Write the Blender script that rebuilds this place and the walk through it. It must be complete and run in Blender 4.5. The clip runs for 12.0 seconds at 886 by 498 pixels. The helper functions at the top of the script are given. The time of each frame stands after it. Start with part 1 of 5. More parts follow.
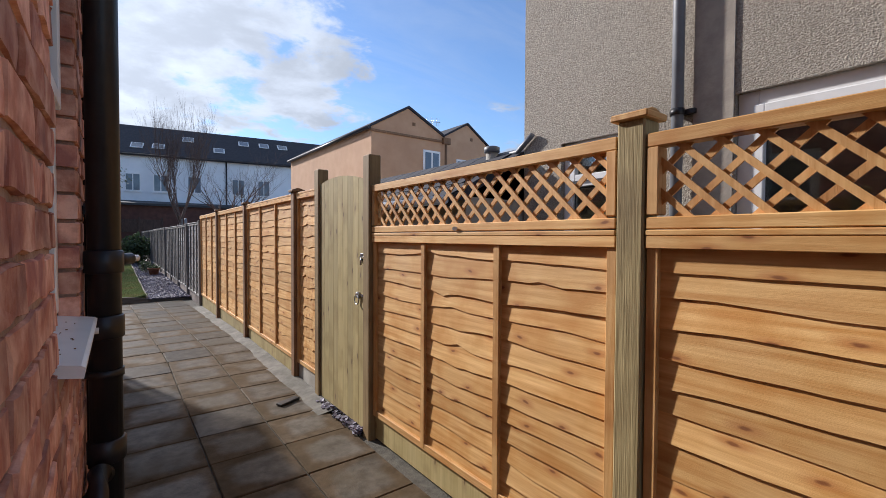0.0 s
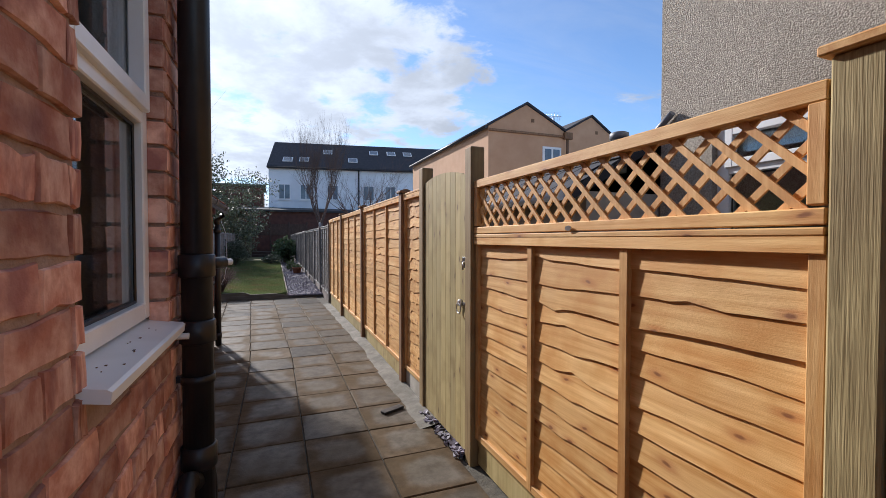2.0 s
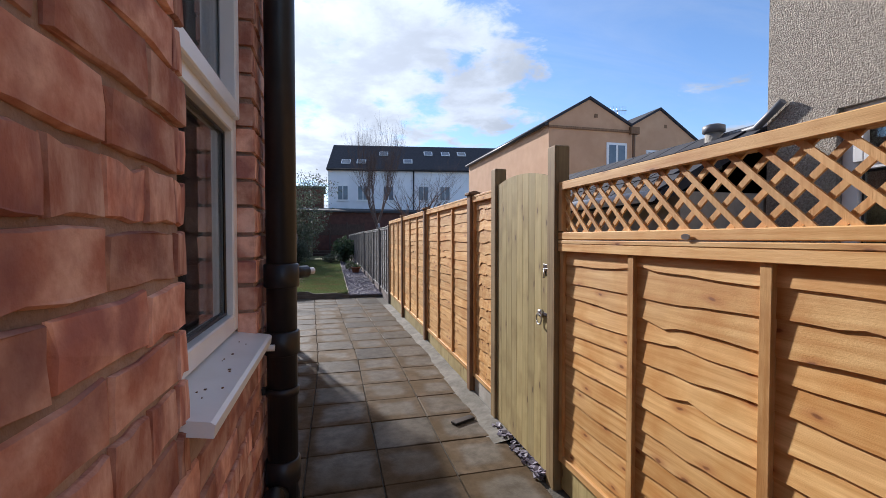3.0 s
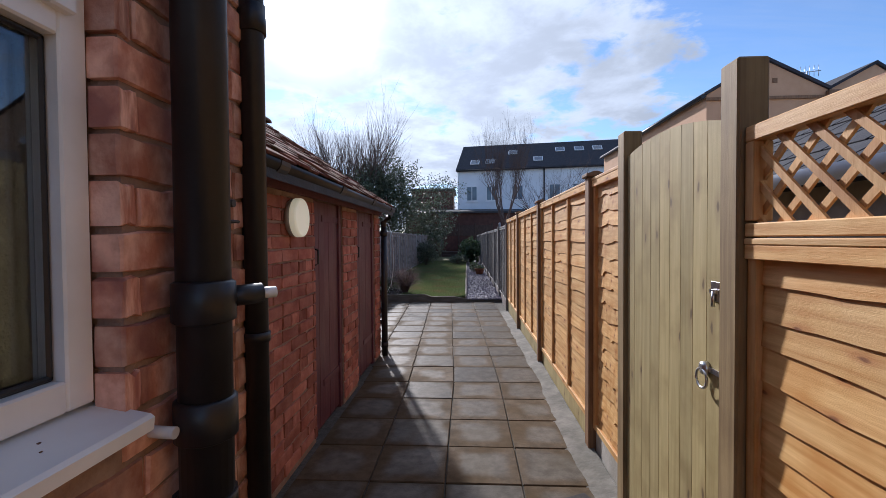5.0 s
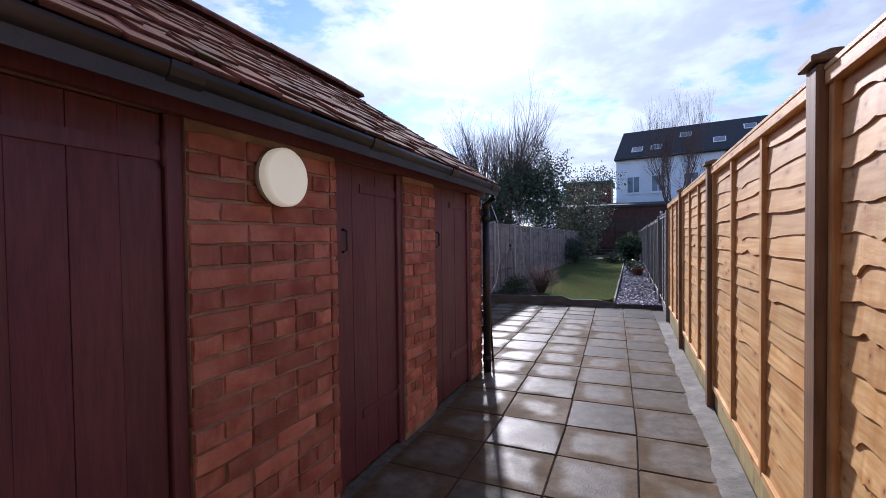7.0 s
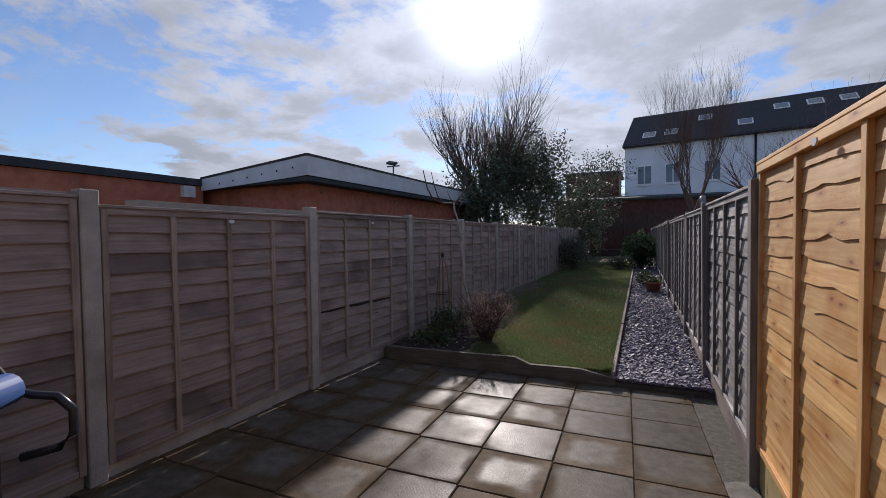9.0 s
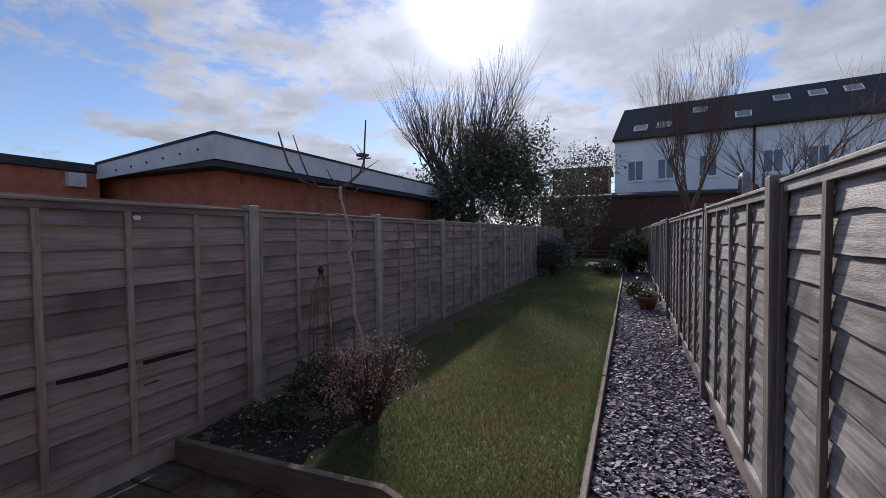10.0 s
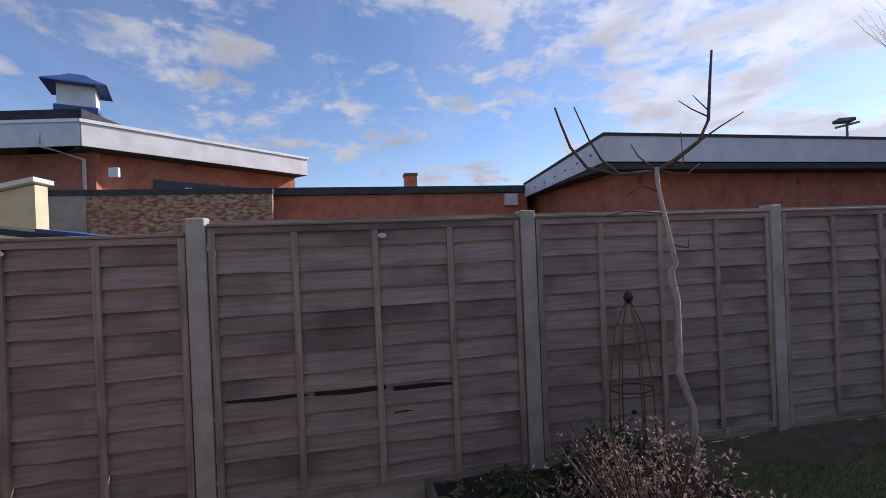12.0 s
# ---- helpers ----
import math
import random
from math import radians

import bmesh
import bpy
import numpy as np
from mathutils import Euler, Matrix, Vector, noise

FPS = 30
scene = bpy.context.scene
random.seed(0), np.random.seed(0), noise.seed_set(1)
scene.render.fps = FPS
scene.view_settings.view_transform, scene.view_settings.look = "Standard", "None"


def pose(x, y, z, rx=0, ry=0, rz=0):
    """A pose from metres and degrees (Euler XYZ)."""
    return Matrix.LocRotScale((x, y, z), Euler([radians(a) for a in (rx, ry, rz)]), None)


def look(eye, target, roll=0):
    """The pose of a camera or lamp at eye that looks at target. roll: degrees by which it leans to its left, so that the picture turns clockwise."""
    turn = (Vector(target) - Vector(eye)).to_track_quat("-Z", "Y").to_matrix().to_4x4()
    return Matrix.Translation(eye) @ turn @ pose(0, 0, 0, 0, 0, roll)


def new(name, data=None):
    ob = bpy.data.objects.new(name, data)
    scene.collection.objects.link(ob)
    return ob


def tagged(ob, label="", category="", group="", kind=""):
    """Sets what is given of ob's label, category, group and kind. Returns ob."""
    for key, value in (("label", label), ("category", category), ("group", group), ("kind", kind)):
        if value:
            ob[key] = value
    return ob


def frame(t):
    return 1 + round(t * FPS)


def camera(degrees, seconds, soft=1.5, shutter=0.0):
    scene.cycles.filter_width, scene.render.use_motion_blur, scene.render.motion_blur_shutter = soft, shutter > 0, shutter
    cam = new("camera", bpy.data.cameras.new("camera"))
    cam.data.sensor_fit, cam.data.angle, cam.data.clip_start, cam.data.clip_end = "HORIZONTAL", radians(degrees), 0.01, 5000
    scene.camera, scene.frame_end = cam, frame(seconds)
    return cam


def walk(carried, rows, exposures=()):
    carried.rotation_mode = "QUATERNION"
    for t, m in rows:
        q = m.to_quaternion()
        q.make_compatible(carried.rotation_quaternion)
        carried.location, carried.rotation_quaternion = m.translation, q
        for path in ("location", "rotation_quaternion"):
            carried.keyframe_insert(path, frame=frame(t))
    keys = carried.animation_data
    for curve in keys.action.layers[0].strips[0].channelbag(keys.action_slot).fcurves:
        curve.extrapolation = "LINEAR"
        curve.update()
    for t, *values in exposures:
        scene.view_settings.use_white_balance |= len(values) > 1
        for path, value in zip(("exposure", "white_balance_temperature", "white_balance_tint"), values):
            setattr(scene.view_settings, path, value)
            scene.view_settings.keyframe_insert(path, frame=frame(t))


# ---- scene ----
cam = camera(91.2, 12.0, soft=0.8)
EXPOSURES = [(0, 0.76, 5900, 14), (1.6, 0.76, 5900, 14), (2.6, 0.84, 5850, 14), (4.5, 0.78, 5750, 15), (5.5, 0.58, 5500, 17), (6.5, 0.80, 5400, 21), (7.2, 0.78, 5400, 21), (9, 0.20, 6100, 19), (11.2, 0.38, 6100, 21), (12, 0.55, 6150, 21)]
PATH = [
    (0, (0.578, 2.253, 1.279), (1.779, 3.852, 1.227), 0.3),
    (0.5, (0.62, 2.284, 1.301), (1.804, 3.895, 1.253), 0.4),
    (1, (0.667, 2.369, 1.321), (1.843, 3.986, 1.274), 0.4),
    (1.5, (0.768, 2.443, 1.309), (1.819, 4.144, 1.266), 0.4),
    (2, (0.818, 2.494, 1.282), (1.538, 4.36, 1.235), 0.0),
    (2.5, (0.74, 2.606, 1.289), (1.32, 4.519, 1.244), -0.2),
    (2.7, (0.712, 2.634, 1.303), (1.257, 4.558, 1.256), -0.1),
    (4.5, (1.005, 3.077, 1.338), (1.104, 5.074, 1.289), -0.4),
    (5, (1.101, 3.475, 1.309), (0.991, 5.472, 1.264), -0.4),
    (5.5, (1.193, 3.936, 1.239), (0.85, 5.906, 1.198), -0.8),
    (6, (1.271, 4.269, 1.205), (0.716, 6.19, 1.163), -0.4),
    (6.5, (1.327, 4.476, 1.183), (0.613, 6.344, 1.14), -0.6),
    (7, (1.355, 4.596, 1.196), (0.562, 6.431, 1.152), -0.7),
    (7.2, (1.359, 4.686, 1.177), (0.551, 6.515, 1.148), -0.7),
    (8.8, (1.313, 8.430, 1.298), (0.477, 10.245, 1.239), -0.7),
    (9, (1.297, 9.005, 1.307), (0.470, 10.826, 1.246), -0.7),
    (9.5, (1.302, 10.430, 1.342), (0.493, 12.258, 1.278), -0.8),
    (10, (1.281, 11.454, 1.351), (0.49, 13.289, 1.281), -0.4),
    (10.5, (1.258, 12.062, 1.365), (0.48, 13.903, 1.291), -0.4),
    (11, (1.237, 12.575, 1.358), (0.465, 14.418, 1.284), -0.5),
    (11.5, (1.181, 12.923, 1.364), (0.15, 14.636, 1.297), -0.6),
    (12, (1.064, 12.951, 1.374), (-0.894, 13.359, 1.369), -2.3),
]
walk(cam, [(t, look(eye, target, roll)) for t, eye, target, roll in PATH], EXPOSURES)

# ---- light: low sun behind thin cloud, blue sky with broken cloud ----
SUN_YAW, SUN_EL = radians(19.5), radians(27.5)
SUN_DIR = Vector((-math.sin(SUN_YAW) * math.cos(SUN_EL), math.cos(SUN_YAW) * math.cos(SUN_EL), math.sin(SUN_EL)))
sun = new("sun", bpy.data.lights.new("sun", "SUN"))
sun.data.energy, sun.data.angle, sun.data.color = 3.4, radians(2.0), (1.0, 0.91, 0.78)
sun.matrix_world = look((0, 0, 0), tuple(-SUN_DIR))

world = bpy.data.worlds.new("world")
scene.world = world
world.use_nodes = True
wt = world.node_tree
wt.nodes.clear()


def wn(kind, **sets):
    n = wt.nodes.new(kind)
    for k, v in sets.items():
        n.inputs[k].default_value = v
    return n


def wmath(op, a, b=None):
    n = wt.nodes.new("ShaderNodeMath")
    n.operation = op
    for i, v in enumerate((a, b)):
        if v is None:
            continue
        if isinstance(v, (int, float)):
            n.inputs[i].default_value = v
        else:
            wt.links.new(v, n.inputs[i])
    return n.outputs[0]


SKY = 0.10
sky = wt.nodes.new("ShaderNodeTexSky")
sky.sky_type, sky.sun_disc = "NISHITA", False
sky.sun_elevation, sky.sun_rotation = SUN_EL, -SUN_YAW
sky.air_density, sky.dust_density, sky.ozone_density = 1.0, 0.15, 3.5
co = wt.nodes.new("ShaderNodeTexCoord")
sep = wt.nodes.new("ShaderNodeSeparateXYZ")
wt.links.new(co.outputs["Generated"], sep.inputs[0])
# a cloud deck: the direction projected on a flat layer
den = wmath("ADD", wmath("MAXIMUM", sep.outputs[2], 0.0), 0.16)
deck = wt.nodes.new("ShaderNodeCombineXYZ")
wt.links.new(wmath("DIVIDE", sep.outputs[0], den), deck.inputs[0])
wt.links.new(wmath("DIVIDE", sep.outputs[1], den), deck.inputs[1])
cl = wn("ShaderNodeTexNoise", Scale=1.15, Detail=10.0, Roughness=0.62, Distortion=0.25)
cl.noise_dimensions = "4D"
cl.inputs["W"].default_value = 3.4
wt.links.new(deck.outputs[0], cl.inputs["Vector"])
fine = wn("ShaderNodeTexNoise", Scale=3.6, Detail=8.0, Roughness=0.6, Distortion=0.4)
wt.links.new(deck.outputs[0], fine.inputs["Vector"])
dot = wt.nodes.new("ShaderNodeVectorMath")
dot.operation = "DOT_PRODUCT"
wt.links.new(co.outputs["Generated"], dot.inputs[0])
dot.inputs[1].default_value = SUN_DIR
near = wmath("MAXIMUM", dot.outputs["Value"], 0.0)
glow = wmath("POWER", near, 5.0)
core = wmath("POWER", near, 220.0)
mass = wmath("ADD", wmath("MULTIPLY", cl.outputs[0], 0.66), wmath("MULTIPLY", fine.outputs[0], 0.34))
mass = wmath("ADD", mass, wmath("MULTIPLY", glow, 0.15))
cover = wt.nodes.new("ShaderNodeMapRange")
cover.interpolation_type = "SMOOTHSTEP"
wt.links.new(mass, cover.inputs[0])
cover.inputs[1].default_value, cover.inputs[2].default_value = 0.515, 0.595
# thin streaks of high cloud
streak = wt.nodes.new("ShaderNodeMapping")
streak.inputs["Rotation"].default_value = (0, 0, 0.6)
streak.inputs["Scale"].default_value = (0.5, 2.0, 1.0)
wt.links.new(deck.outputs[0], streak.inputs[0])
veil = wn("ShaderNodeTexNoise", Scale=1.6, Detail=9.0, Roughness=0.65, Distortion=0.6)
wt.links.new(streak.outputs[0], veil.inputs["Vector"])
veil_cover = wt.nodes.new("ShaderNodeMapRange")
wt.links.new(veil.outputs[0], veil_cover.inputs[0])
veil_cover.inputs[1].default_value, veil_cover.inputs[2].default_value = 0.42, 0.75
veil_cover.inputs[4].default_value = 0.24
total = wmath("MAXIMUM", cover.outputs[0], veil_cover.outputs[0])
# thick cloud is greyer underneath, thin cloud near the sun shines
lump = wn("ShaderNodeTexNoise", Scale=2.6, Detail=9.0, Roughness=0.58, Distortion=0.3)
lump.noise_dimensions = "4D"
lump.inputs["W"].default_value = 8.1
wt.links.new(deck.outputs[0], lump.inputs["Vector"])
thick = wt.nodes.new("ShaderNodeMapRange")
thick.interpolation_type = "SMOOTHSTEP"
wt.links.new(wmath("ADD", wmath("MULTIPLY", mass, 0.45), wmath("MULTIPLY", lump.outputs[0], 0.55)), thick.inputs[0])
thick.inputs[1].default_value, thick.inputs[2].default_value = 0.47, 0.62
thick.inputs[3].default_value, thick.inputs[4].default_value = 1.0, 0.72
lum = wmath("MULTIPLY", wmath("ADD", 4.0, wmath("MULTIPLY", glow, 3.4)), thick.outputs[0])
lum = wmath("ADD", lum, wmath("MULTIPLY", core, 16.0))
cc = wt.nodes.new("ShaderNodeMix")
cc.data_type = "RGBA"
cc.blend_type = "MULTIPLY"
cc.inputs[0].default_value = 1.0
cc.inputs[6].default_value = (0.92, 0.99, 1.06, 1)
wt.links.new(lum, cc.inputs[7])
mixc = wt.nodes.new("ShaderNodeMix")
mixc.data_type = "RGBA"
wt.links.new(total, mixc.inputs[0])
wt.links.new(sky.outputs[0], mixc.inputs[6])
wt.links.new(cc.outputs[2], mixc.inputs[7])
bg = wt.nodes.new("ShaderNodeBackground")
bg.inputs[1].default_value = SKY
wt.links.new(mixc.outputs[2], bg.inputs[0])
wo = wt.nodes.new("ShaderNodeOutputWorld")
wt.links.new(bg.outputs[0], wo.inputs[0])


# ---- materials ----
def mat(name, c1, c2, rough=0.7, scale=6.0, stretch=(1, 1, 1), bump=0.2, bscale=60.0, bdist=0.01, rand=0.0, metal=0.0,
        spec=0.5, stain=None, sscale=1.5, samount=0.5, rvar=0.0, island=False, coords="Object", lo=0.35, hi=0.65, trans=0.0, knots=None, kscale=5.0, kdir=(0, 2), kstretch=(1.0, 1.0), wet=0.0):
    m = bpy.data.materials.new(name)
    m.use_nodes = True
    t = m.node_tree
    b = t.nodes["Principled BSDF"]
    L = t.links.new
    tc = t.nodes.new("ShaderNodeTexCoord")
    info = t.nodes.new("ShaderNodeObjectInfo")
    geo = t.nodes.new("ShaderNodeNewGeometry")
    rnd = geo.outputs["Random Per Island"] if island else info.outputs["Random"]
    mp = t.nodes.new("ShaderNodeMapping")
    mp.inputs["Scale"].default_value = stretch
    shift = t.nodes.new("ShaderNodeVectorMath")
    shift.operation = "MULTIPLY_ADD"
    comb = t.nodes.new("ShaderNodeCombineXYZ")
    for i in range(3):
        L(rnd, comb.inputs[i])
    L(comb.outputs[0], shift.inputs[0])
    shift.inputs[1].default_value = (17.3, 9.1, 13.7)
    L(tc.outputs[coords], shift.inputs[2])
    L(shift.outputs[0], mp.inputs[0])
    n1 = t.nodes.new("ShaderNodeTexNoise")
    n1.inputs["Scale"].default_value, n1.inputs["Detail"].default_value, n1.inputs["Roughness"].default_value = scale, 6, 0.6
    L(mp.outputs[0], n1.inputs["Vector"])
    ramp = t.nodes.new("ShaderNodeMapRange")
    L(n1.outputs[0], ramp.inputs[0])
    ramp.inputs[1].default_value, ramp.inputs[2].default_value = lo, hi
    mx = t.nodes.new("ShaderNodeMix")
    mx.data_type = "RGBA"
    L(ramp.outputs[0], mx.inputs[0])
    mx.inputs[6].default_value, mx.inputs[7].default_value = (*c1, 1), (*c2, 1)
    col = mx.outputs[2]
    n2 = t.nodes.new("ShaderNodeTexNoise")
    n2.inputs["Scale"].default_value, n2.inputs["Detail"].default_value = sscale, 5
    L(tc.outputs[coords] if island else shift.outputs[0], n2.inputs["Vector"])
    if stain:
        r2 = t.nodes.new("ShaderNodeMapRange")
        L(n2.outputs[0], r2.inputs[0])
        r2.inputs[1].default_value, r2.inputs[2].default_value, r2.inputs[4].default_value = 0.48, 0.68, samount
        m2 = t.nodes.new("ShaderNodeMix")
        m2.data_type = "RGBA"
        L(r2.outputs[0], m2.inputs[0])
        L(col, m2.inputs[6])
        m2.inputs[7].default_value = (*stain, 1)
        col = m2.outputs[2]
    if knots:
        vo = t.nodes.new("ShaderNodeTexVoronoi")
        vo.inputs["Scale"].default_value = kscale
        vo.voronoi_dimensions = "2D"
        ks = t.nodes.new("ShaderNodeSeparateXYZ")
        kc = t.nodes.new("ShaderNodeCombineXYZ")
        kn = t.nodes.new("ShaderNodeVectorMath")
        kn.operation = "MULTIPLY_ADD"
        L(n2.outputs["Color"], kn.inputs[0])
        kn.inputs[1].default_value = (0.05, 0.05, 0.05)
        L(shift.outputs[0], kn.inputs[2])
        L(kn.outputs[0], ks.inputs[0])
        for q in (0, 1):
            kq = t.nodes.new("ShaderNodeMath")
            kq.operation = "MULTIPLY"
            L(ks.outputs[kdir[q]], kq.inputs[0])
            kq.inputs[1].default_value = kstretch[q]
            L(kq.outputs[0], kc.inputs[q])
        L(kc.outputs[0], vo.inputs["Vector"])
        for d0, d1, amount, shade in ((0.03, 0.20, 0.65, knots[1]), (0.02, 0.06, 0.9, knots[0])):
            kr = t.nodes.new("ShaderNodeMapRange")
            kr.interpolation_type = "SMOOTHSTEP"
            L(vo.outputs["Distance"], kr.inputs[0])
            kr.inputs[1].default_value, kr.inputs[2].default_value = d0, d1
            kr.inputs[3].default_value, kr.inputs[4].default_value = amount, 0.0
            km = t.nodes.new("ShaderNodeMix")
            km.data_type = "RGBA"
            L(kr.outputs[0], km.inputs[0])
            L(col, km.inputs[6])
            km.inputs[7].default_value = (*shade, 1)
            col = km.outputs[2]
    if rand:
        hsv = t.nodes.new("ShaderNodeHueSaturation")
        r3 = t.nodes.new("ShaderNodeMapRange")
        L(rnd, r3.inputs[0])
        r3.inputs[3].default_value, r3.inputs[4].default_value = 1 - rand, 1 + rand
        L(r3.outputs[0], hsv.inputs["Value"])
        r4 = t.nodes.new("ShaderNodeMapRange")
        L(n2.outputs[0], r4.inputs[0])
        r4.inputs[3].default_value, r4.inputs[4].default_value = 1 - rand * 0.6, 1 + rand * 0.6
        L(r4.outputs[0], hsv.inputs["Saturation"])
        L(col, hsv.inputs["Color"])
        col = hsv.outputs[0]
    L(col, b.inputs["Base Color"])
    b.inputs["Metallic"].default_value, b.inputs["Specular IOR Level"].default_value = metal, spec
    if rvar:
        r5 = t.nodes.new("ShaderNodeMapRange")
        L(n2.outputs[0], r5.inputs[0])
        r5.inputs[1].default_value, r5.inputs[2].default_value = 0.35, 0.65
        r5.inputs[3].default_value, r5.inputs[4].default_value = rough - rvar, rough + rvar
        rough_out = r5.outputs[0]
        if wet:
            # water stands in the dished middle of a slab, its rim is browner and dry
            ab = t.nodes.new("ShaderNodeVectorMath")
            ab.operation = "ABSOLUTE"
            L(tc.outputs["Object"], ab.inputs[0])
            sx = t.nodes.new("ShaderNodeSeparateXYZ")
            L(ab.outputs[0], sx.inputs[0])
            mx2 = t.nodes.new("ShaderNodeMath")
            mx2.operation = "SMOOTH_MAX"
            mx2.inputs[2].default_value = 0.10
            L(sx.outputs[0], mx2.inputs[0])
            L(sx.outputs[1], mx2.inputs[1])
            ad = t.nodes.new("ShaderNodeMath")
            ad.operation = "MULTIPLY_ADD"
            L(n2.outputs[0], ad.inputs[0])
            ad.inputs[1].default_value = 0.16
            L(mx2.outputs[0], ad.inputs[2])
            ad2 = t.nodes.new("ShaderNodeMath")
            ad2.operation = "MULTIPLY_ADD"
            L(rnd, ad2.inputs[0])
            ad2.inputs[1].default_value = 0.10
            L(ad.outputs[0], ad2.inputs[2])
            wr = t.nodes.new("ShaderNodeMapRange")
            wr.interpolation_type = "SMOOTHSTEP"
            L(ad2.outputs[0], wr.inputs[0])
            wr.inputs[1].default_value, wr.inputs[2].default_value = 0.25, 0.32
            rm2 = t.nodes.new("ShaderNodeMapRange")
            L(wr.outputs[0], rm2.inputs[0])
            rm2.inputs[3].default_value, rm2.inputs[4].default_value = wet, 1.0
            mu = t.nodes.new("ShaderNodeMath")
            mu.operation = "MULTIPLY"
            L(r5.outputs[0], mu.inputs[0])
            L(rm2.outputs[0], mu.inputs[1])
            rough_out = mu.outputs[0]
            rim = t.nodes.new("ShaderNodeMix")
            rim.data_type, rim.blend_type = "RGBA", "MULTIPLY"
            L(wr.outputs[0], rim.inputs[0])
            L(col, rim.inputs[6])
            rim.inputs[7].default_value = (0.80, 0.66, 0.50, 1)
            L(rim.outputs[2], b.inputs["Base Color"])
        L(rough_out, b.inputs["Roughness"])
    else:
        b.inputs["Roughness"].default_value = rough
    if bump:
        n3 = t.nodes.new("ShaderNodeTexNoise")
        n3.inputs["Scale"].default_value, n3.inputs["Detail"].default_value = bscale, 5
        L(mp.outputs[0], n3.inputs["Vector"])
        bp = t.nodes.new("ShaderNodeBump")
        bp.inputs["Strength"].default_value, bp.inputs["Distance"].default_value = bump, bdist
        L(n3.outputs[0], bp.inputs["Height"])
        L(bp.outputs[0], b.inputs["Normal"])
    if trans:
        tr = t.nodes.new("ShaderNodeBsdfTranslucent")
        L(col, tr.inputs[0])
        ms = t.nodes.new("ShaderNodeMixShader")
        ms.inputs[0].default_value = trans
        L(b.outputs[0], ms.inputs[1])
        L(tr.outputs[0], ms.inputs[2])
        L(ms.outputs[0], t.nodes["Material Output"].inputs[0])
    return m


BRICK = mat("old red brick", (0.47, 0.19, 0.125), (0.74, 0.45, 0.34), 0.9, 11, bump=0.45, bscale=70, bdist=0.006, rand=0.34, lo=0.38, hi=0.64, spec=0.2, stain=(0.25, 0.115, 0.105), sscale=7, samount=0.85)
BRICKFAR = mat("red brick far", (0.44, 0.14, 0.08), (0.55, 0.205, 0.122), 0.85, 5, bump=0.2, rand=0.08, stain=(0.18, 0.06, 0.04), sscale=1.2, samount=0.4)
BRICK_RED = mat("dull red outhouse brick", (0.33, 0.105, 0.075), (0.50, 0.21, 0.15), 0.9, 9, bump=0.4, bscale=70, bdist=0.005, rand=0.30, lo=0.3, hi=0.7, spec=0.2, stain=(0.20, 0.075, 0.065), sscale=5, samount=0.7)
MORTAR = mat("lime mortar", (0.29, 0.185, 0.14), (0.43, 0.30, 0.235), 0.95, 12, bump=0.6, bscale=80, stain=(0.12, 0.075, 0.06), sscale=3)
ORANGE = mat("fresh orange pine", (0.56, 0.265, 0.065), (0.87, 0.57, 0.235), 0.6, 3, (0.7, 16, 16), 0.22, 55, 0.004, rand=0.15, lo=0.3, hi=0.72, stain=(0.52, 0.22, 0.055), sscale=4.5, samount=0.55, knots=((0.22, 0.075, 0.022), (0.46, 0.17, 0.04)), kscale=5.5, kstretch=(0.5, 1.5))
ORANGE_V = mat("fresh orange pine upright", (0.58, 0.30, 0.09), (0.74, 0.45, 0.18), 0.62, 4, (16, 16, 0.7), 0.22, 55, 0.004, rand=0.1, stain=(0.32, 0.11, 0.03), sscale=5, samount=0.5)
GREENW = mat("green treated softwood", (0.36, 0.28, 0.11), (0.52, 0.42, 0.20), 0.7, 4, (14, 14, 0.6), 0.15, 40, 0.004, rand=0.14, lo=0.25, hi=0.75, knots=((0.13, 0.085, 0.04), (0.30, 0.21, 0.09)), kscale=4.2, kstretch=(1.6, 0.55), stain=(0.26, 0.19, 0.08), sscale=5, samount=0.6)
BROWNW = mat("brown stained post", (0.17, 0.085, 0.04), (0.27, 0.15, 0.07), 0.65, 4, (14, 14, 0.6), 0.15, 40, 0.004, rand=0.1, stain=(0.11, 0.06, 0.03), sscale=4)
GREYW = mat("weathered grey fence board", (0.255, 0.205, 0.182), (0.385, 0.318, 0.285), 0.8, 4, (0.8, 16, 16), 0.3, 36, 0.006, rand=0.13, stain=(0.12, 0.092, 0.088), sscale=1.7, samount=0.75)
GREYW_V = mat("weathered grey upright", (0.28, 0.22, 0.18), (0.44, 0.36, 0.30), 0.8, 4, (16, 16, 0.8), 0.2, 36, 0.005, rand=0.14, stain=(0.15, 0.11, 0.09), sscale=3)
SILVERW = mat("silvered fence board", (0.19, 0.175, 0.165), (0.49, 0.46, 0.435), 0.6, 4, (0.8, 12, 12), 0.3, 36, 0.007, rand=0.22, stain=(0.10, 0.092, 0.075), sscale=4.5, samount=0.75)
DARKGREYW = mat("dark weathered upright", (0.15, 0.13, 0.115), (0.27, 0.24, 0.215), 0.8, 4, (16, 16, 0.8), 0.25, 36, 0.005, rand=0.15, stain=(0.09, 0.085, 0.065), sscale=4)
CONC = mat("concrete", (0.38, 0.36, 0.325), (0.50, 0.475, 0.43), 0.85, 8, bump=0.4, bscale=70, rand=0.06, stain=(0.22, 0.20, 0.16), sscale=2.5)
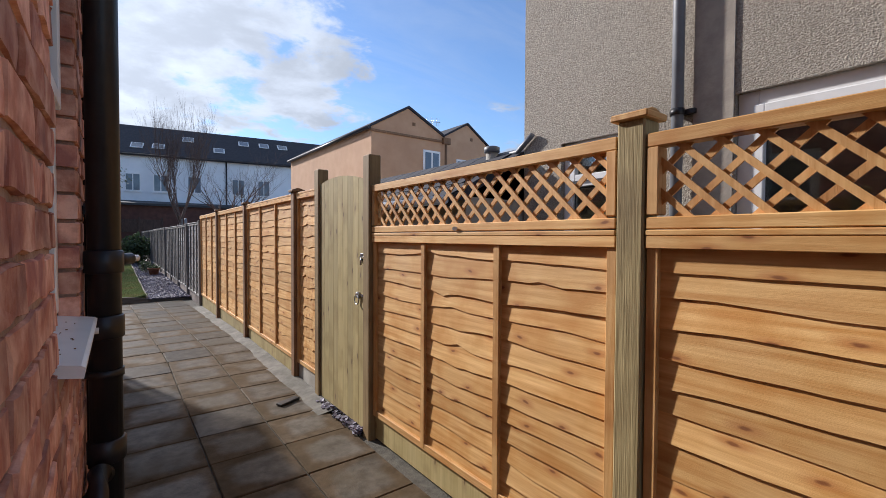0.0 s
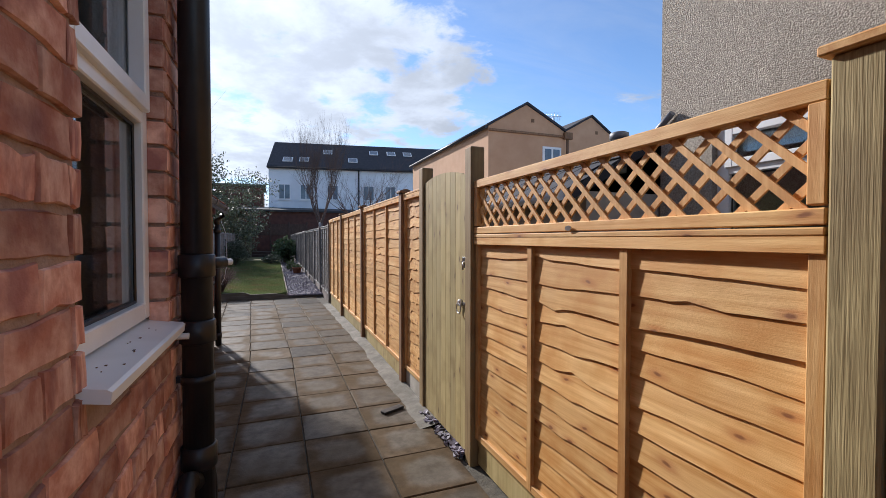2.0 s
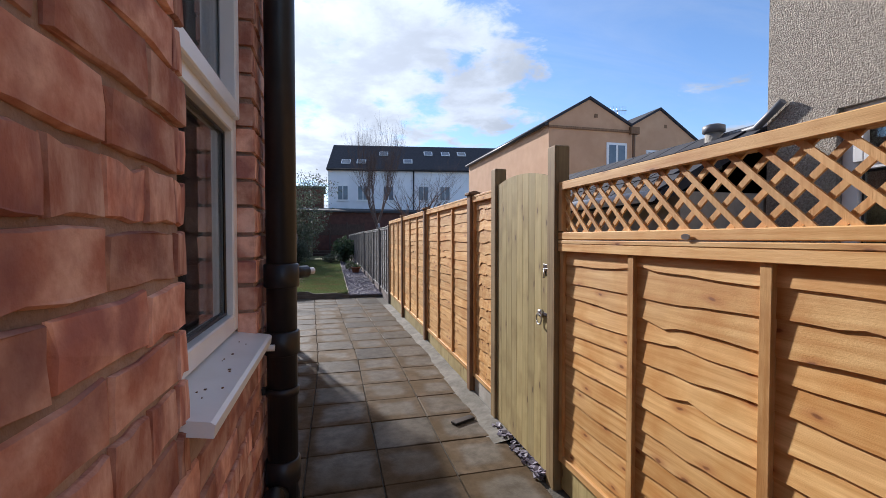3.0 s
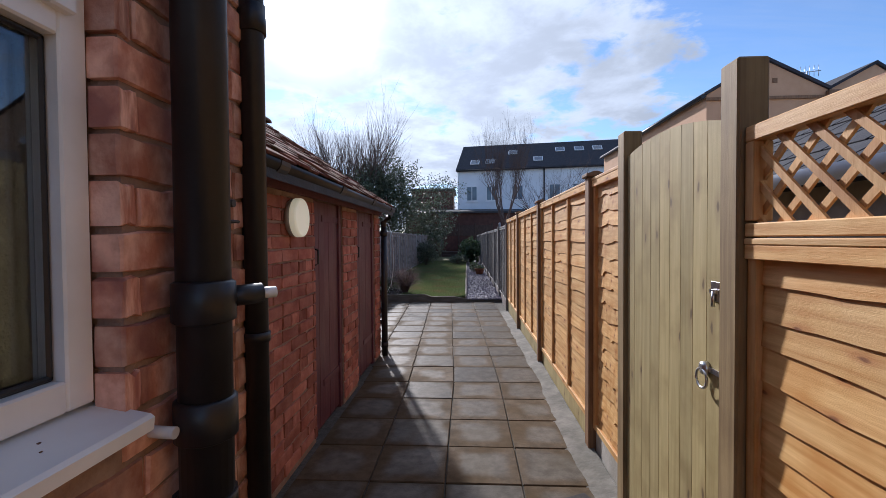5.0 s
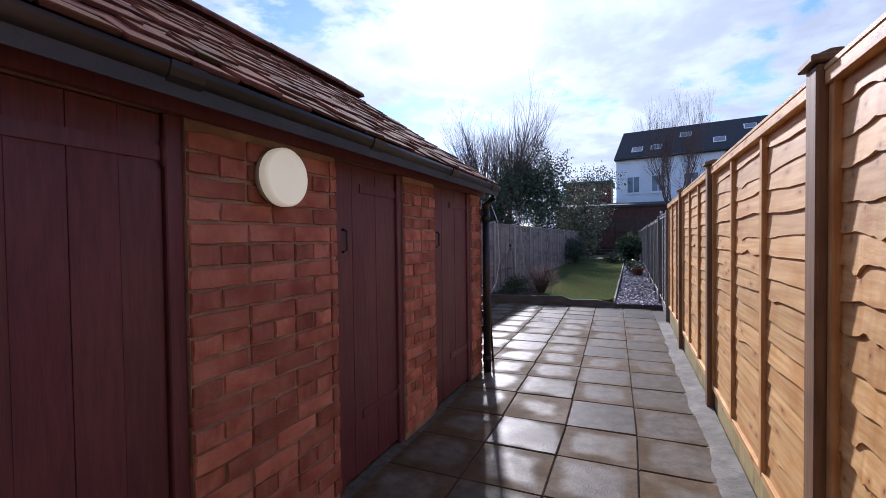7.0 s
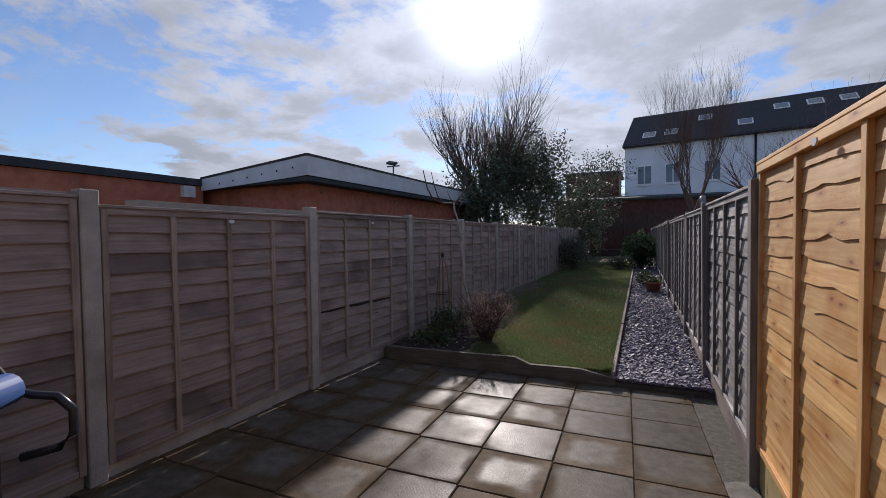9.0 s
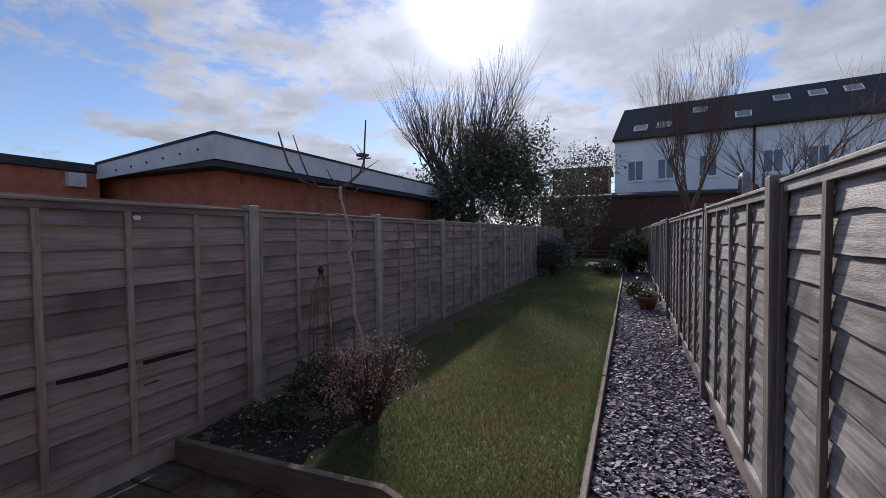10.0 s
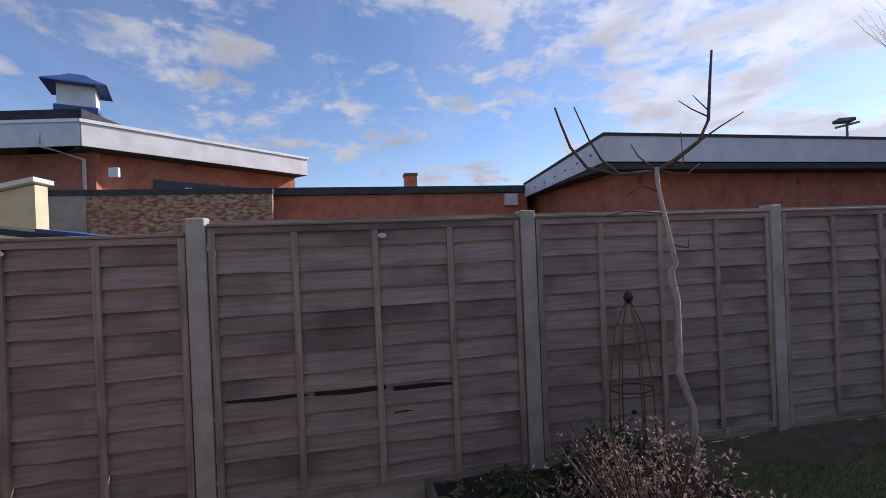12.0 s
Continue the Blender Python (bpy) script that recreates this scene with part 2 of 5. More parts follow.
SLAB = mat("wet concrete paving slab", (0.088, 0.076, 0.060), (0.155, 0.136, 0.112), 0.72, 14, bump=0.35, bscale=110, bdist=0.004, rand=0.22, stain=(0.10, 0.082, 0.055), sscale=2.6, samount=0.7, rvar=0.12, spec=0.085, wet=0.64)
JOINT = mat("dark sandy joint", (0.07, 0.064, 0.052), (0.13, 0.118, 0.095), 0.95, 20, bump=0.6, bscale=90)
PIPE = mat("black cast pipe paint", (0.012, 0.011, 0.013), (0.022, 0.02, 0.022), 0.40, 10, bump=0.08, bscale=30, spec=0.5)
UPVC = mat("white window plastic", (0.83, 0.83, 0.83), (0.87, 0.87, 0.87), 0.3, 6, bump=0.03, stain=(0.62, 0.62, 0.60), sscale=4, samount=0.4)
DOORP = mat("dark maroon door paint", (0.10, 0.028, 0.042), (0.15, 0.045, 0.060), 0.5, 6, (10, 10, 1), 0.3, 20, 0.004, rand=0.1, rvar=0.1)
ROOF = mat("mossy clay roof tile", (0.11, 0.045, 0.038), (0.20, 0.085, 0.065), 0.95, 9, bump=0.5, bscale=40, rand=0.4, spec=0.05, stain=(0.045, 0.055, 0.02), sscale=3, samount=0.7)
SLATE = mat("dark roof slate", (0.024, 0.024, 0.032), (0.042, 0.042, 0.052), 0.85, 5, bump=0.3, rand=0.15)
RENDER = mat("roughcast render", (0.34, 0.29, 0.24), (0.66, 0.60, 0.51), 0.9, 85, bump=1.0, bscale=125, bdist=0.022, stain=(0.30, 0.26, 0.21), sscale=0.8, samount=0.5)
SMOOTHR = mat("smooth old render", (0.33, 0.29, 0.25), (0.44, 0.39, 0.33), 0.9, 8, bump=0.3, bscale=40, stain=(0.22, 0.19, 0.16), sscale=1)
PEACH = mat("peach masonry paint", (0.56, 0.33, 0.19), (0.62, 0.38, 0.23), 0.85, 3, bump=0.15, stain=(0.48, 0.28, 0.17), sscale=0.6, samount=0.4)
WHITEP = mat("white painted wall", (0.82, 0.84, 0.87), (0.88, 0.89, 0.91), 0.7, 1.2, bump=0.1, stain=(0.55, 0.57, 0.60), sscale=0.4, samount=0.4)
FASCIA = mat("white fascia board", (0.66, 0.67, 0.69), (0.76, 0.77, 0.78), 0.5, 2, bump=0.05, stain=(0.52, 0.53, 0.52), sscale=1.5, samount=0.5)
DARKTRIM = mat("dark roof felt", (0.035, 0.038, 0.042), (0.06, 0.062, 0.066), 0.8, 4, bump=0.3)
BLUEP = mat("blue painted metal", (0.03, 0.075, 0.22), (0.045, 0.10, 0.28), 0.5, 3, bump=0.05)
SOIL = mat("damp garden soil", (0.022, 0.016, 0.012), (0.05, 0.036, 0.026), 0.95, 18, bump=1.0, bscale=50, bdist=0.03)
# brown of patchy lawn with the shadow on it put into the colour
SHADEDLAWN = mat("shadowed patchy lawn brown", (0.075, 0.06, 0.042), (0.14, 0.115, 0.08), 0.95, 14, bump=0.9, bscale=50, bdist=0.02, stain=(0.10, 0.11, 0.05), sscale=3, samount=0.7)
GRASS = mat("grass blade", (0.115, 0.17, 0.055), (0.205, 0.25, 0.105), 0.6, 3, trans=0.4, bump=0, rand=0.35, island=True, stain=(0.25, 0.185, 0.105), sscale=1.4, samount=0.8)
TURF = mat("turf underlay", (0.115, 0.125, 0.045), (0.18, 0.175, 0.075), 0.95, 7, bump=0.8, bscale=60, bdist=0.02, stain=(0.10, 0.085, 0.04), sscale=1.3, samount=0.5)
CHIP = mat("blue grey slate chip", (0.12, 0.108, 0.145), (0.25, 0.225, 0.29), 0.6, 20, bump=0.25, rand=0.45, island=True)
BARK = mat("grey bark", (0.12, 0.10, 0.085), (0.22, 0.19, 0.165), 0.9, 12, (6, 6, 1), 0.6, 30, 0.01)
TWIG = mat("bare twig", (0.085, 0.055, 0.045), (0.15, 0.10, 0.08), 0.85, 12, bump=0)
LEAFD = mat("dark evergreen leaf", (0.06, 0.08, 0.045), (0.14, 0.155, 0.095), 0.45, 3, trans=0.2, bump=0, rand=0.4, island=True)
LEAFG = mat("green shrub leaf", (0.045, 0.08, 0.03), (0.10, 0.135, 0.055), 0.45, 3, trans=0.3, bump=0, rand=0.35, island=True)
LEAFB = mat("dry brown shrub leaf", (0.21, 0.145, 0.13), (0.36, 0.26, 0.235), 0.8, 3, trans=0.3, bump=0, rand=0.35, island=True)
TERRA = mat("terracotta", (0.28, 0.10, 0.055), (0.36, 0.15, 0.08), 0.8, 8, bump=0.2)
STEEL = mat("galvanised steel", (0.55, 0.56, 0.58), (0.70, 0.71, 0.72), 0.28, 12, bump=0.05, metal=1.0)
GREYPL = mat("grey plastic pipe", (0.16, 0.17, 0.19), (0.21, 0.22, 0.24), 0.45, 6, bump=0.05)
BINPL = mat("dark bin plastic", (0.012, 0.010, 0.015), (0.02, 0.017, 0.024), 0.5, 6, bump=0.1, bscale=120)
WHITEPL = mat("white chair plastic", (0.66, 0.68, 0.72), (0.74, 0.76, 0.78), 0.4, 6, bump=0.05)
LAMPG = mat("opal lamp glass", (0.86, 0.82, 0.70), (0.90, 0.86, 0.74), 0.3, 3, bump=0.02)
lampb = LAMPG.node_tree.nodes["Principled BSDF"]
lampb.inputs["Emission Color"].default_value, lampb.inputs["Emission Strength"].default_value = (1.0, 0.90, 0.58, 1), 0.17
# lack of light indoors is put into this dark plaster colour
DARKROOM = mat("room plaster coloured as unlit", (0.10, 0.09, 0.085), (0.14, 0.13, 0.12), 0.9, 2, bump=0.05)
ORANGELBL = mat("orange label", (0.75, 0.34, 0.05), (0.80, 0.40, 0.08), 0.5, 3, bump=0)
YELLOWP = mat("yellow sign", (0.65, 0.50, 0.05), (0.7, 0.55, 0.08), 0.5, 3, bump=0)
CREAM = mat("cream render", (0.58, 0.54, 0.36), (0.66, 0.62, 0.43), 0.85, 3, bump=0.15, stain=(0.5, 0.46, 0.32), sscale=1)
MOTTLE = mat("mottled old brick wall", (0.24, 0.085, 0.05), (0.46, 0.34, 0.25), 0.9, 7, (1, 1, 2.5), 0.4, 40, stain=(0.30, 0.16, 0.10), sscale=2, lo=0.42, hi=0.58)
HAUNCH = mat("dirty cement", (0.13, 0.122, 0.105), (0.24, 0.225, 0.195), 0.9, 9, bump=0.5, bscale=60, stain=(0.10, 0.095, 0.07), sscale=3)
POSTM = mat("ridged treated post", (0.26, 0.20, 0.088), (0.42, 0.335, 0.165), 0.75, 4, (52, 52, 1.4), 0.26, 5, 0.010, knots=((0.11, 0.07, 0.03), (0.27, 0.19, 0.08)), kscale=3.0, stain=(0.19, 0.135, 0.06), sscale=4, samount=0.7)
DARKW = mat("dark brown old timber", (0.055, 0.034, 0.026), (0.10, 0.062, 0.046), 0.85, 5, (3, 3, 1), 0.2, 30)
# green-brown sleeper wood, darkened further for the shade on its face
SLEEPER = mat("dark sleeper with shade in its colour", (0.11, 0.095, 0.075), (0.20, 0.175, 0.14), 0.85, 4, (0.8, 12, 12), 0.3, 36, 0.006, stain=(0.08, 0.08, 0.045), sscale=3, samount=0.6)
TUBE = mat("glossy dark tube", (0.02, 0.02, 0.028), (0.03, 0.03, 0.04), 0.25, 5, bump=0)
# treated wood made darker and browner all over for the post's shaded face
OLIVEP = mat("treated post browned for shade", (0.22, 0.145, 0.065), (0.34, 0.24, 0.11), 0.7, 4, (14, 14, 0.6), 0.15, 40, 0.004, rand=0.1, stain=(0.15, 0.09, 0.045), sscale=4)
BRICKDK = mat("dark brown brick", (0.085, 0.038, 0.03), (0.13, 0.058, 0.042), 0.9, 4, bump=0.2, stain=(0.06, 0.03, 0.025), sscale=1)
GROUNDM = mat("distant ground", (0.06, 0.065, 0.035), (0.11, 0.10, 0.06), 0.95, 0.3, bump=0.3)

GLASS = bpy.data.materials.new("window glass")
GLASS.use_nodes = True
gb = GLASS.node_tree.nodes["Principled BSDF"]
gb.inputs["Base Color"].default_value = (0.92, 0.95, 0.95, 1)
gb.inputs["Roughness"].default_value, gb.inputs["Transmission Weight"].default_value, gb.inputs["IOR"].default_value = 0.0, 1.0, 1.5
LIT = bpy.data.materials.new("small lit lamp")
LIT.use_nodes = True
lb = LIT.node_tree.nodes["Principled BSDF"]
lb.inputs["Emission Color"].default_value, lb.inputs["Emission Strength"].default_value = (1, 0.85, 0.35, 1), 6.0


# ---- mesh helpers ----
def box(bm, x0, x1, y0, y1, z0, z1, bevel=0.0):
    vs = [bm.verts.new((x, y, z)) for z in (z0, z1) for x, y in ((x0, y0), (x1, y0), (x1, y1), (x0, y1))]
    fs = [bm.faces.new([vs[i] for i in f]) for f in ((3, 2, 1, 0), (4, 5, 6, 7), (0, 1, 5, 4), (1, 2, 6, 5), (2, 3, 7, 6), (3, 0, 4, 7))]
    if bevel:
        es = list({e for f in fs for e in f.edges})
        bmesh.ops.bevel(bm, geom=es, offset=bevel, segments=1, affect="EDGES")
    return bm


def B(*a):
    return box(bmesh.new(), *a)


def prism(bm, pts, axis, a, b):
    """Extrudes a closed outline along an axis: the points give the other two coordinates in order."""
    def at(p, w):
        return {"x": (w, p[0], p[1]), "y": (p[0], w, p[1]), "z": (p[0], p[1], w)}[axis]
    lo = [bm.verts.new(at(p, a)) for p in pts]
    hi = [bm.verts.new(at(p, b)) for p in pts]
    n = len(pts)
    bm.faces.new(lo[::-1]), bm.faces.new(hi)
    for i in range(n):
        bm.faces.new((lo[i], lo[(i + 1) % n], hi[(i + 1) % n], hi[i]))
    bmesh.ops.recalc_face_normals(bm, faces=bm.faces[:])
    return bm


def tube(bm, pts, radii, sides=8, cap=True):
    pts = [Vector(p) for p in pts]
    if isinstance(radii, (int, float)):
        radii = [radii] * len(pts)
    rings = []
    for i, p in enumerate(pts):
        d = (pts[min(i + 1, len(pts) - 1)] - pts[max(i - 1, 0)]).normalized()
        u = d.cross(Vector((0.31, 0.17, 0.93)) if abs(d.z) < 0.9 else Vector((1, 0.1, 0))).normalized()
        v = d.cross(u)
        rings.append([bm.verts.new(p + radii[i] * (math.cos(a) * u + math.sin(a) * v)) for a in [2 * math.pi * k / sides for k in range(sides)]])
    for r, s in zip(rings, rings[1:]):
        for k in range(sides):
            f = bm.faces.new((r[k], r[(k + 1) % sides], s[(k + 1) % sides], s[k]))
            f.smooth = True
    if cap:
        bm.faces.new(rings[0][::-1]), bm.faces.new(rings[-1])
    return bm


def T(*a, **k):
    return tube(bmesh.new(), *a, **k)


def mesh_of(name, bm, material):
    me = bpy.data.meshes.new(name)
    bmesh.ops.recalc_face_normals(bm, faces=bm.faces[:])
    bm.to_mesh(me)
    bm.free()
    me.materials.append(material)
    return me


def part(name, bm, material, parent, label=""):
    me = bm if isinstance(bm, bpy.types.Mesh) else mesh_of(name, bm, material)
    ob = new(name, me)
    ob.parent = parent
    return tagged(ob, label)


def piece(name, me, parent, x, y, z, sx=1.0, sy=1.0, sz=1.0, rx=0.0, ry=0.0, rz=0.0):
    ob = new(name, me)
    ob.parent = parent
    ob.location, ob.scale, ob.rotation_euler = (x, y, z), (sx, sy, sz), (rx, ry, rz)
    return ob


def thing(name, label, category, group="", m=None, kind=""):
    ob = new(name)
    ob.empty_display_size = 0.1
    if m is not None:
        ob.matrix_basis = m
    return tagged(ob, label, category, group, kind)


def struct(name, bm, material, label="", category="structure"):
    ob = new(name, mesh_of(name, bm, material))
    return tagged(ob, label, category, kind="structure")


def soup(name, verts, faces, material, parent=None):
    me = bpy.data.meshes.new(name)
    me.from_pydata(verts, [], faces)
    me.materials.append(material)
    ob = new(name, me)
    ob.parent = parent
    return ob

# ---- plan ----
F = 1.85            # face of the boundary fence
WX = 0.47           # face of the house wall
SX = 0.12           # face of the outhouse wall
LX = -1.44          # face of the old boundary fence
HEND = 4.79         # end of the house wall
SEND = 8.33         # end of the outhouse
PITCH = 0.4141      # paving slab and joint
EDGE = 13.31        # where the paving meets the garden
rng = random.Random(7)


def gz(y):
    """Height of the paving, which falls towards the garden."""
    return -0.117 * min(max((y - 8.0) / (EDGE - 8.0), 0.0), 1.0)



# ---- ground, paving bed, lawn, soil ----
g = bmesh.new()
box(g, -900, 900, -900, 900, -0.50, -0.20)
struct("ground", g, GROUNDM, "dull green and brown open ground", "ground")
pavement = struct("pavement", prism(bmesh.new(), [(-1.5, -0.21), (EDGE, -0.21), (EDGE, -0.129), (8.0, -0.012), (-1.5, -0.012)], "x", -1.6, F + 0.1), JOINT, "grey concrete slab paving with dark joints, wet in places", "pavement")
struct("lawn_base", B(LX - 0.05, 1.045, EDGE + 0.05, 36.5, -0.21, -0.012), TURF, "short patchy turf of the lawn", "lawn")
struct("gravel_bed", B(1.09, F + 0.06, EDGE, 36.5, -0.21, -0.075), JOINT, "dark bed under the slate chippings", "ground")
struct("neighbour_ground", B(F + 0.1, 30, -1.5, 36.5, -0.21, -0.01), CONC, "grey concrete of the neighbouring yard", "ground")
struct("far_ground", B(-40, LX - 0.1, -1.5, 36.5, -0.21, -0.01), GROUNDM, "rough ground behind the old fence", "ground")
bed = bmesh.new()
bmesh.ops.create_grid(bed, x_segments=26, y_segments=30, size=0.5)
for v in bed.verts:
    v.co = Vector((-0.94 + v.co.x * 1.0, 14.16 + v.co.y * 1.62, 0.0))
    edge_d = min(-0.44 - v.co.x, 14.97 - v.co.y, 0.35) + 0.08 * noise.noise(v.co * 4)
    v.co.z += 0.05 * noise.noise(v.co * 5) + 0.02 * noise.noise(v.co * 19) + min(0, edge_d - 0.1) * 0.35
struct("flower_bed", bed, SOIL, "dark damp soil of the raised flower bed", "soil")
# strip by the old fence: shadow on the patchy lawn, painted brown
strip = bmesh.new()
bmesh.ops.create_grid(strip, x_segments=8, y_segments=90, size=0.5)
for v in strip.verts:
    e = 0.5 - v.co.x
    v.co = Vector((LX + 0.02 + (v.co.x + 0.5) * (0.36 + 0.08 * math.sin(v.co.y * 31)), 17.95 + v.co.y * 6.1, 0.0))
    v.co.z = 0.004 + 0.014 * noise.noise(v.co * 6) + 0.006 * noise.noise(v.co * 23) - (0.022 if e < 0.05 else 0)
struct("soil_strip", strip, SHADEDLAWN, "brown strip painted for the shadowed patchy lawn along the old fence", "soil")
# haunch of cement along the fence
hb = bmesh.new()
hrow = []
for i in range(91):
    y0 = 5.25 + i * 0.073
    q = Vector((y0, 0.3, 0))
    w = 0.055 + 0.035 * noise.noise(q * 2.1) + 0.02 * noise.noise(q * 7.3)
    hz = 0.012 + 0.010 * noise.noise(q * 3.3)
    hrow.append([hb.verts.new(p) for p in ((F + 0.02, y0, gz(y0) - 0.03), (F + 0.02, y0, gz(y0) + hz + 0.012), (F - 0.06, y0, gz(y0) + hz), (F - 0.075 - w, y0, gz(y0) - 0.004), (F - 0.08 - w, y0, gz(y0) - 0.03))])
for a, b in zip(hrow, hrow[1:]):
    for k in range(4):
        hb.faces.new((a[k], a[k + 1], b[k + 1], b[k]))
struct("cement_haunch", hb, HAUNCH, "rough pale cement haunching along the fence foot", "kerb")


# ---- house on one side ----
def wall_with_openings(bm, x0, x1, y0, y1, z0, z1, holes):
    ys = sorted({y0, y1, *[h[0] for h in holes], *[h[1] for h in holes]})
    for a, b in zip(ys, ys[1:]):
        hs = sorted((h[2], h[3]) for h in holes if h[0] <= a + 1e-6 and h[1] >= b - 1e-6)
        z = z0
        for lo, hi in hs:
            if lo > z:
                box(bm, x0, x1, a, b, z, lo)
            z = hi
        if z < z1:
            box(bm, x0, x1, a, b, z, z1)
    return bm


WIN = (3.53, 4.235, 0.985, 2.25)     # the near window's opening: y0, y1, z0, z1
hw = wall_with_openings(bmesh.new(), 0.12, WX - 0.010, -1.5, HEND - 0.007, -0.06, 5.6, [(WIN[0] - 0.014, WIN[1] + 0.014, WIN[2] - 0.014, WIN[3] + 0.01)])
box(hw, -5.0, 0.12, HEND - 0.30, HEND - 0.007, -0.06, 5.6)
wall_house = struct("wall_house", hw, MORTAR, "old red brick house wall with worn lime mortar", "wall")
struct("roof_house", prism(bmesh.new(), [(WX + 0.2, 5.6), (WX + 0.2, 5.7), (-3, 7.6), (-3, 7.5)], "y", -1.5, HEND + 0.1), SLATE, "dark slate house roof", "roof")
# room behind the window, its dimness put into the plaster colour
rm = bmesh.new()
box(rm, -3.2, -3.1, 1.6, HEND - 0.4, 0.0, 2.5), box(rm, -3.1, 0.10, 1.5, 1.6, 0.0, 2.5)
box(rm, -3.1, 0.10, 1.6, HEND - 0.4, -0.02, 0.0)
struct("room_walls", rm, DARKROOM, "plaster walls of the room inside, coloured dark as unlit", "wall")
struct("ceiling", B(-3.2, 0.12, 1.5, HEND - 0.3, 2.5, 2.6), DARKROOM, "plaster ceiling inside the house, coloured dark as unlit", "ceiling")


def window(name, label, y0, y1, z0, z1, xf, facing, split=0.70, mull=None, fw=0.055, whole=False):
    """White casement: the outer frame, a transom, casement sashes and panes. xf: outer face; facing: +1 looks to +x, -1 to -x."""
    w = thing(name, label, "window", m=pose(xf, y0, z0), kind="structure")
    W, H, s = y1 - y0, z1 - z0, facing

    def bar(bm, a0, a1, h0, h1, d0, d1):
        box(bm, min(-s * d0, -s * d1), max(-s * d0, -s * d1), a0, a1, h0, h1, 0.004)
    fr = bmesh.new()
    for a in ((0, fw, 0, H), (W - fw, W, 0, H), (fw, W - fw, 0, fw), (fw, W - fw, H - fw, H)):
        bar(fr, *a, 0.0, 0.07)
    zt = H * split
    if not whole:
        bar(fr, fw, W - fw, zt - 0.03, zt + 0.03, 0.0, 0.07)
    if mull:
        bar(fr, mull - 0.03, mull + 0.03, fw, zt - 0.03, 0.0, 0.07)
    frame_ob = part("window_frame", fr, UPVC, w)
    cells = [(fw, W - fw, zt + 0.03, H - fw)]
    cells += [(fw, mull - 0.03, fw, zt - 0.03), (mull + 0.03, W - fw, fw, zt - 0.03)] if mull else [(fw, W - fw, fw, zt - 0.03)]
    if whole:
        cells = [(fw, W - fw, fw, H - fw)]
    for i, (a0, a1, h0, h1) in enumerate(cells):
        if i == 0:
            sb = bmesh.new()
            for a in ((a0 - 0.02, a0 + 0.03, h0 - 0.02, h1 + 0.02), (a1 - 0.03, a1 + 0.02, h0 - 0.02, h1 + 0.02), (a0 + 0.03, a1 - 0.03, h0 - 0.02, h0 + 0.03), (a0 + 0.03, a1 - 0.03, h1 - 0.03, h1 + 0.02)):
                bar(sb, *a, -0.018, 0.03)
            part("sash", sb, UPVC, w)
        gk = bmesh.new()
        for a in ((a0, a0 + 0.012, h0, h1), (a1 - 0.012, a1, h0, h1), (a0, a1, h0, h0 + 0.012), (a0, a1, h1 - 0.012, h1)):
            bar(gk, *a, 0.022, 0.03)
        part("gasket", gk, PIPE, w)
        for d0 in (0.032, 0.054):
            gl = bmesh.new()
            box(gl, min(-s * d0, -s * (d0 + 0.004)), max(-s * d0, -s * (d0 + 0.004)), a0, a1, h0, h1)
            p = part("pane", gl, GLASS, w)
            p.visible_shadow = False
    return w


win1 = window("window_1", "white plastic casement window with dark panes in the brick wall", WIN[0] + 0.002, WIN[1] - 0.002, WIN[2] + 0.03, WIN[3], WX - 0.055, 1, 0.545)
sill = bmesh.new()
prism(sill, [(WX - 0.12, 0.985), (WX + 0.045, 0.958), (WX + 0.048, 0.982), (WX + 0.04, 0.988), (WX - 0.12, 1.015)], "y", WIN[0] - 0.02, WIN[1] + 0.012)
s_ob = part("window_sill", sill, UPVC, win1, "white plastic sill with dirt specks")
s_ob.matrix_parent_inverse = Matrix.Translation((-(WX - 0.055), -(WIN[0] + 0.002), -(WIN[2] + 0.03)))
dirt = mat("dark dirt speck", (0.05, 0.03, 0.02), (0.2, 0.09, 0.04), 0.9, 20)
sp = bmesh.new()
for i in range(11):
    x, y = WX + rng.uniform(-0.03, 0.03), rng.uniform(WIN[0] + 0.05, WIN[1] - 0.05)
    z = 0.988 + 0.027 * (WX + 0.04 - x) / 0.16
    r = rng.uniform(0.001, 0.003)
    box(sp, x - r, x + r, y - r * 1.6, y + r * 1.6, z - 0.001, z + 0.0015)
d_ob = part("dirt_specks", sp, dirt, win1)
d_ob.matrix_parent_inverse = s_ob.matrix_parent_inverse.copy()

# pipes on the house wall
stack = thing("soil_pipe", "thick black painted soil pipe up the brick wall", "drainpipe", m=pose(0.537, 4.375, 0))
part("pipe", T([(0, 0, -0.02), (0, 0, 5.4)], 0.054, 20), PIPE, stack)
for z in (1.18, 0.93, 3.0, 0.45):
    part("collar", T([(0, 0, z - 0.045), (0, 0, z - 0.04), (0, 0, z + 0.04), (0, 0, z + 0.045)], [0.055, 0.063, 0.063, 0.055], 20), PIPE, stack)
for z in (0.75, 2.6):
    part("bracket", box(T([(0, 0, z - 0.015), (0, 0, z + 0.015)], 0.060, 20), -0.10, -0.04, -0.012, 0.012, z - 0.012, z + 0.012), PIPE, stack)
part("stub", T([(0.03, 0.03, 1.185), (0.085, 0.085, 1.187)], 0.024, 12), PIPE, stack)
part("overflow_pipe", T([(0.075, 0.075, 1.187), (0.108, 0.108, 1.187)], 0.0135, 12), WHITEPL, stack, "short white overflow pipe end")
part("branch", T([(-0.01, -0.02, 0.36), (-0.02, -0.10, 0.40), (-0.03, -0.16, 0.36), (-0.03, -0.17, 0.24)], 0.038, 14), PIPE, stack)
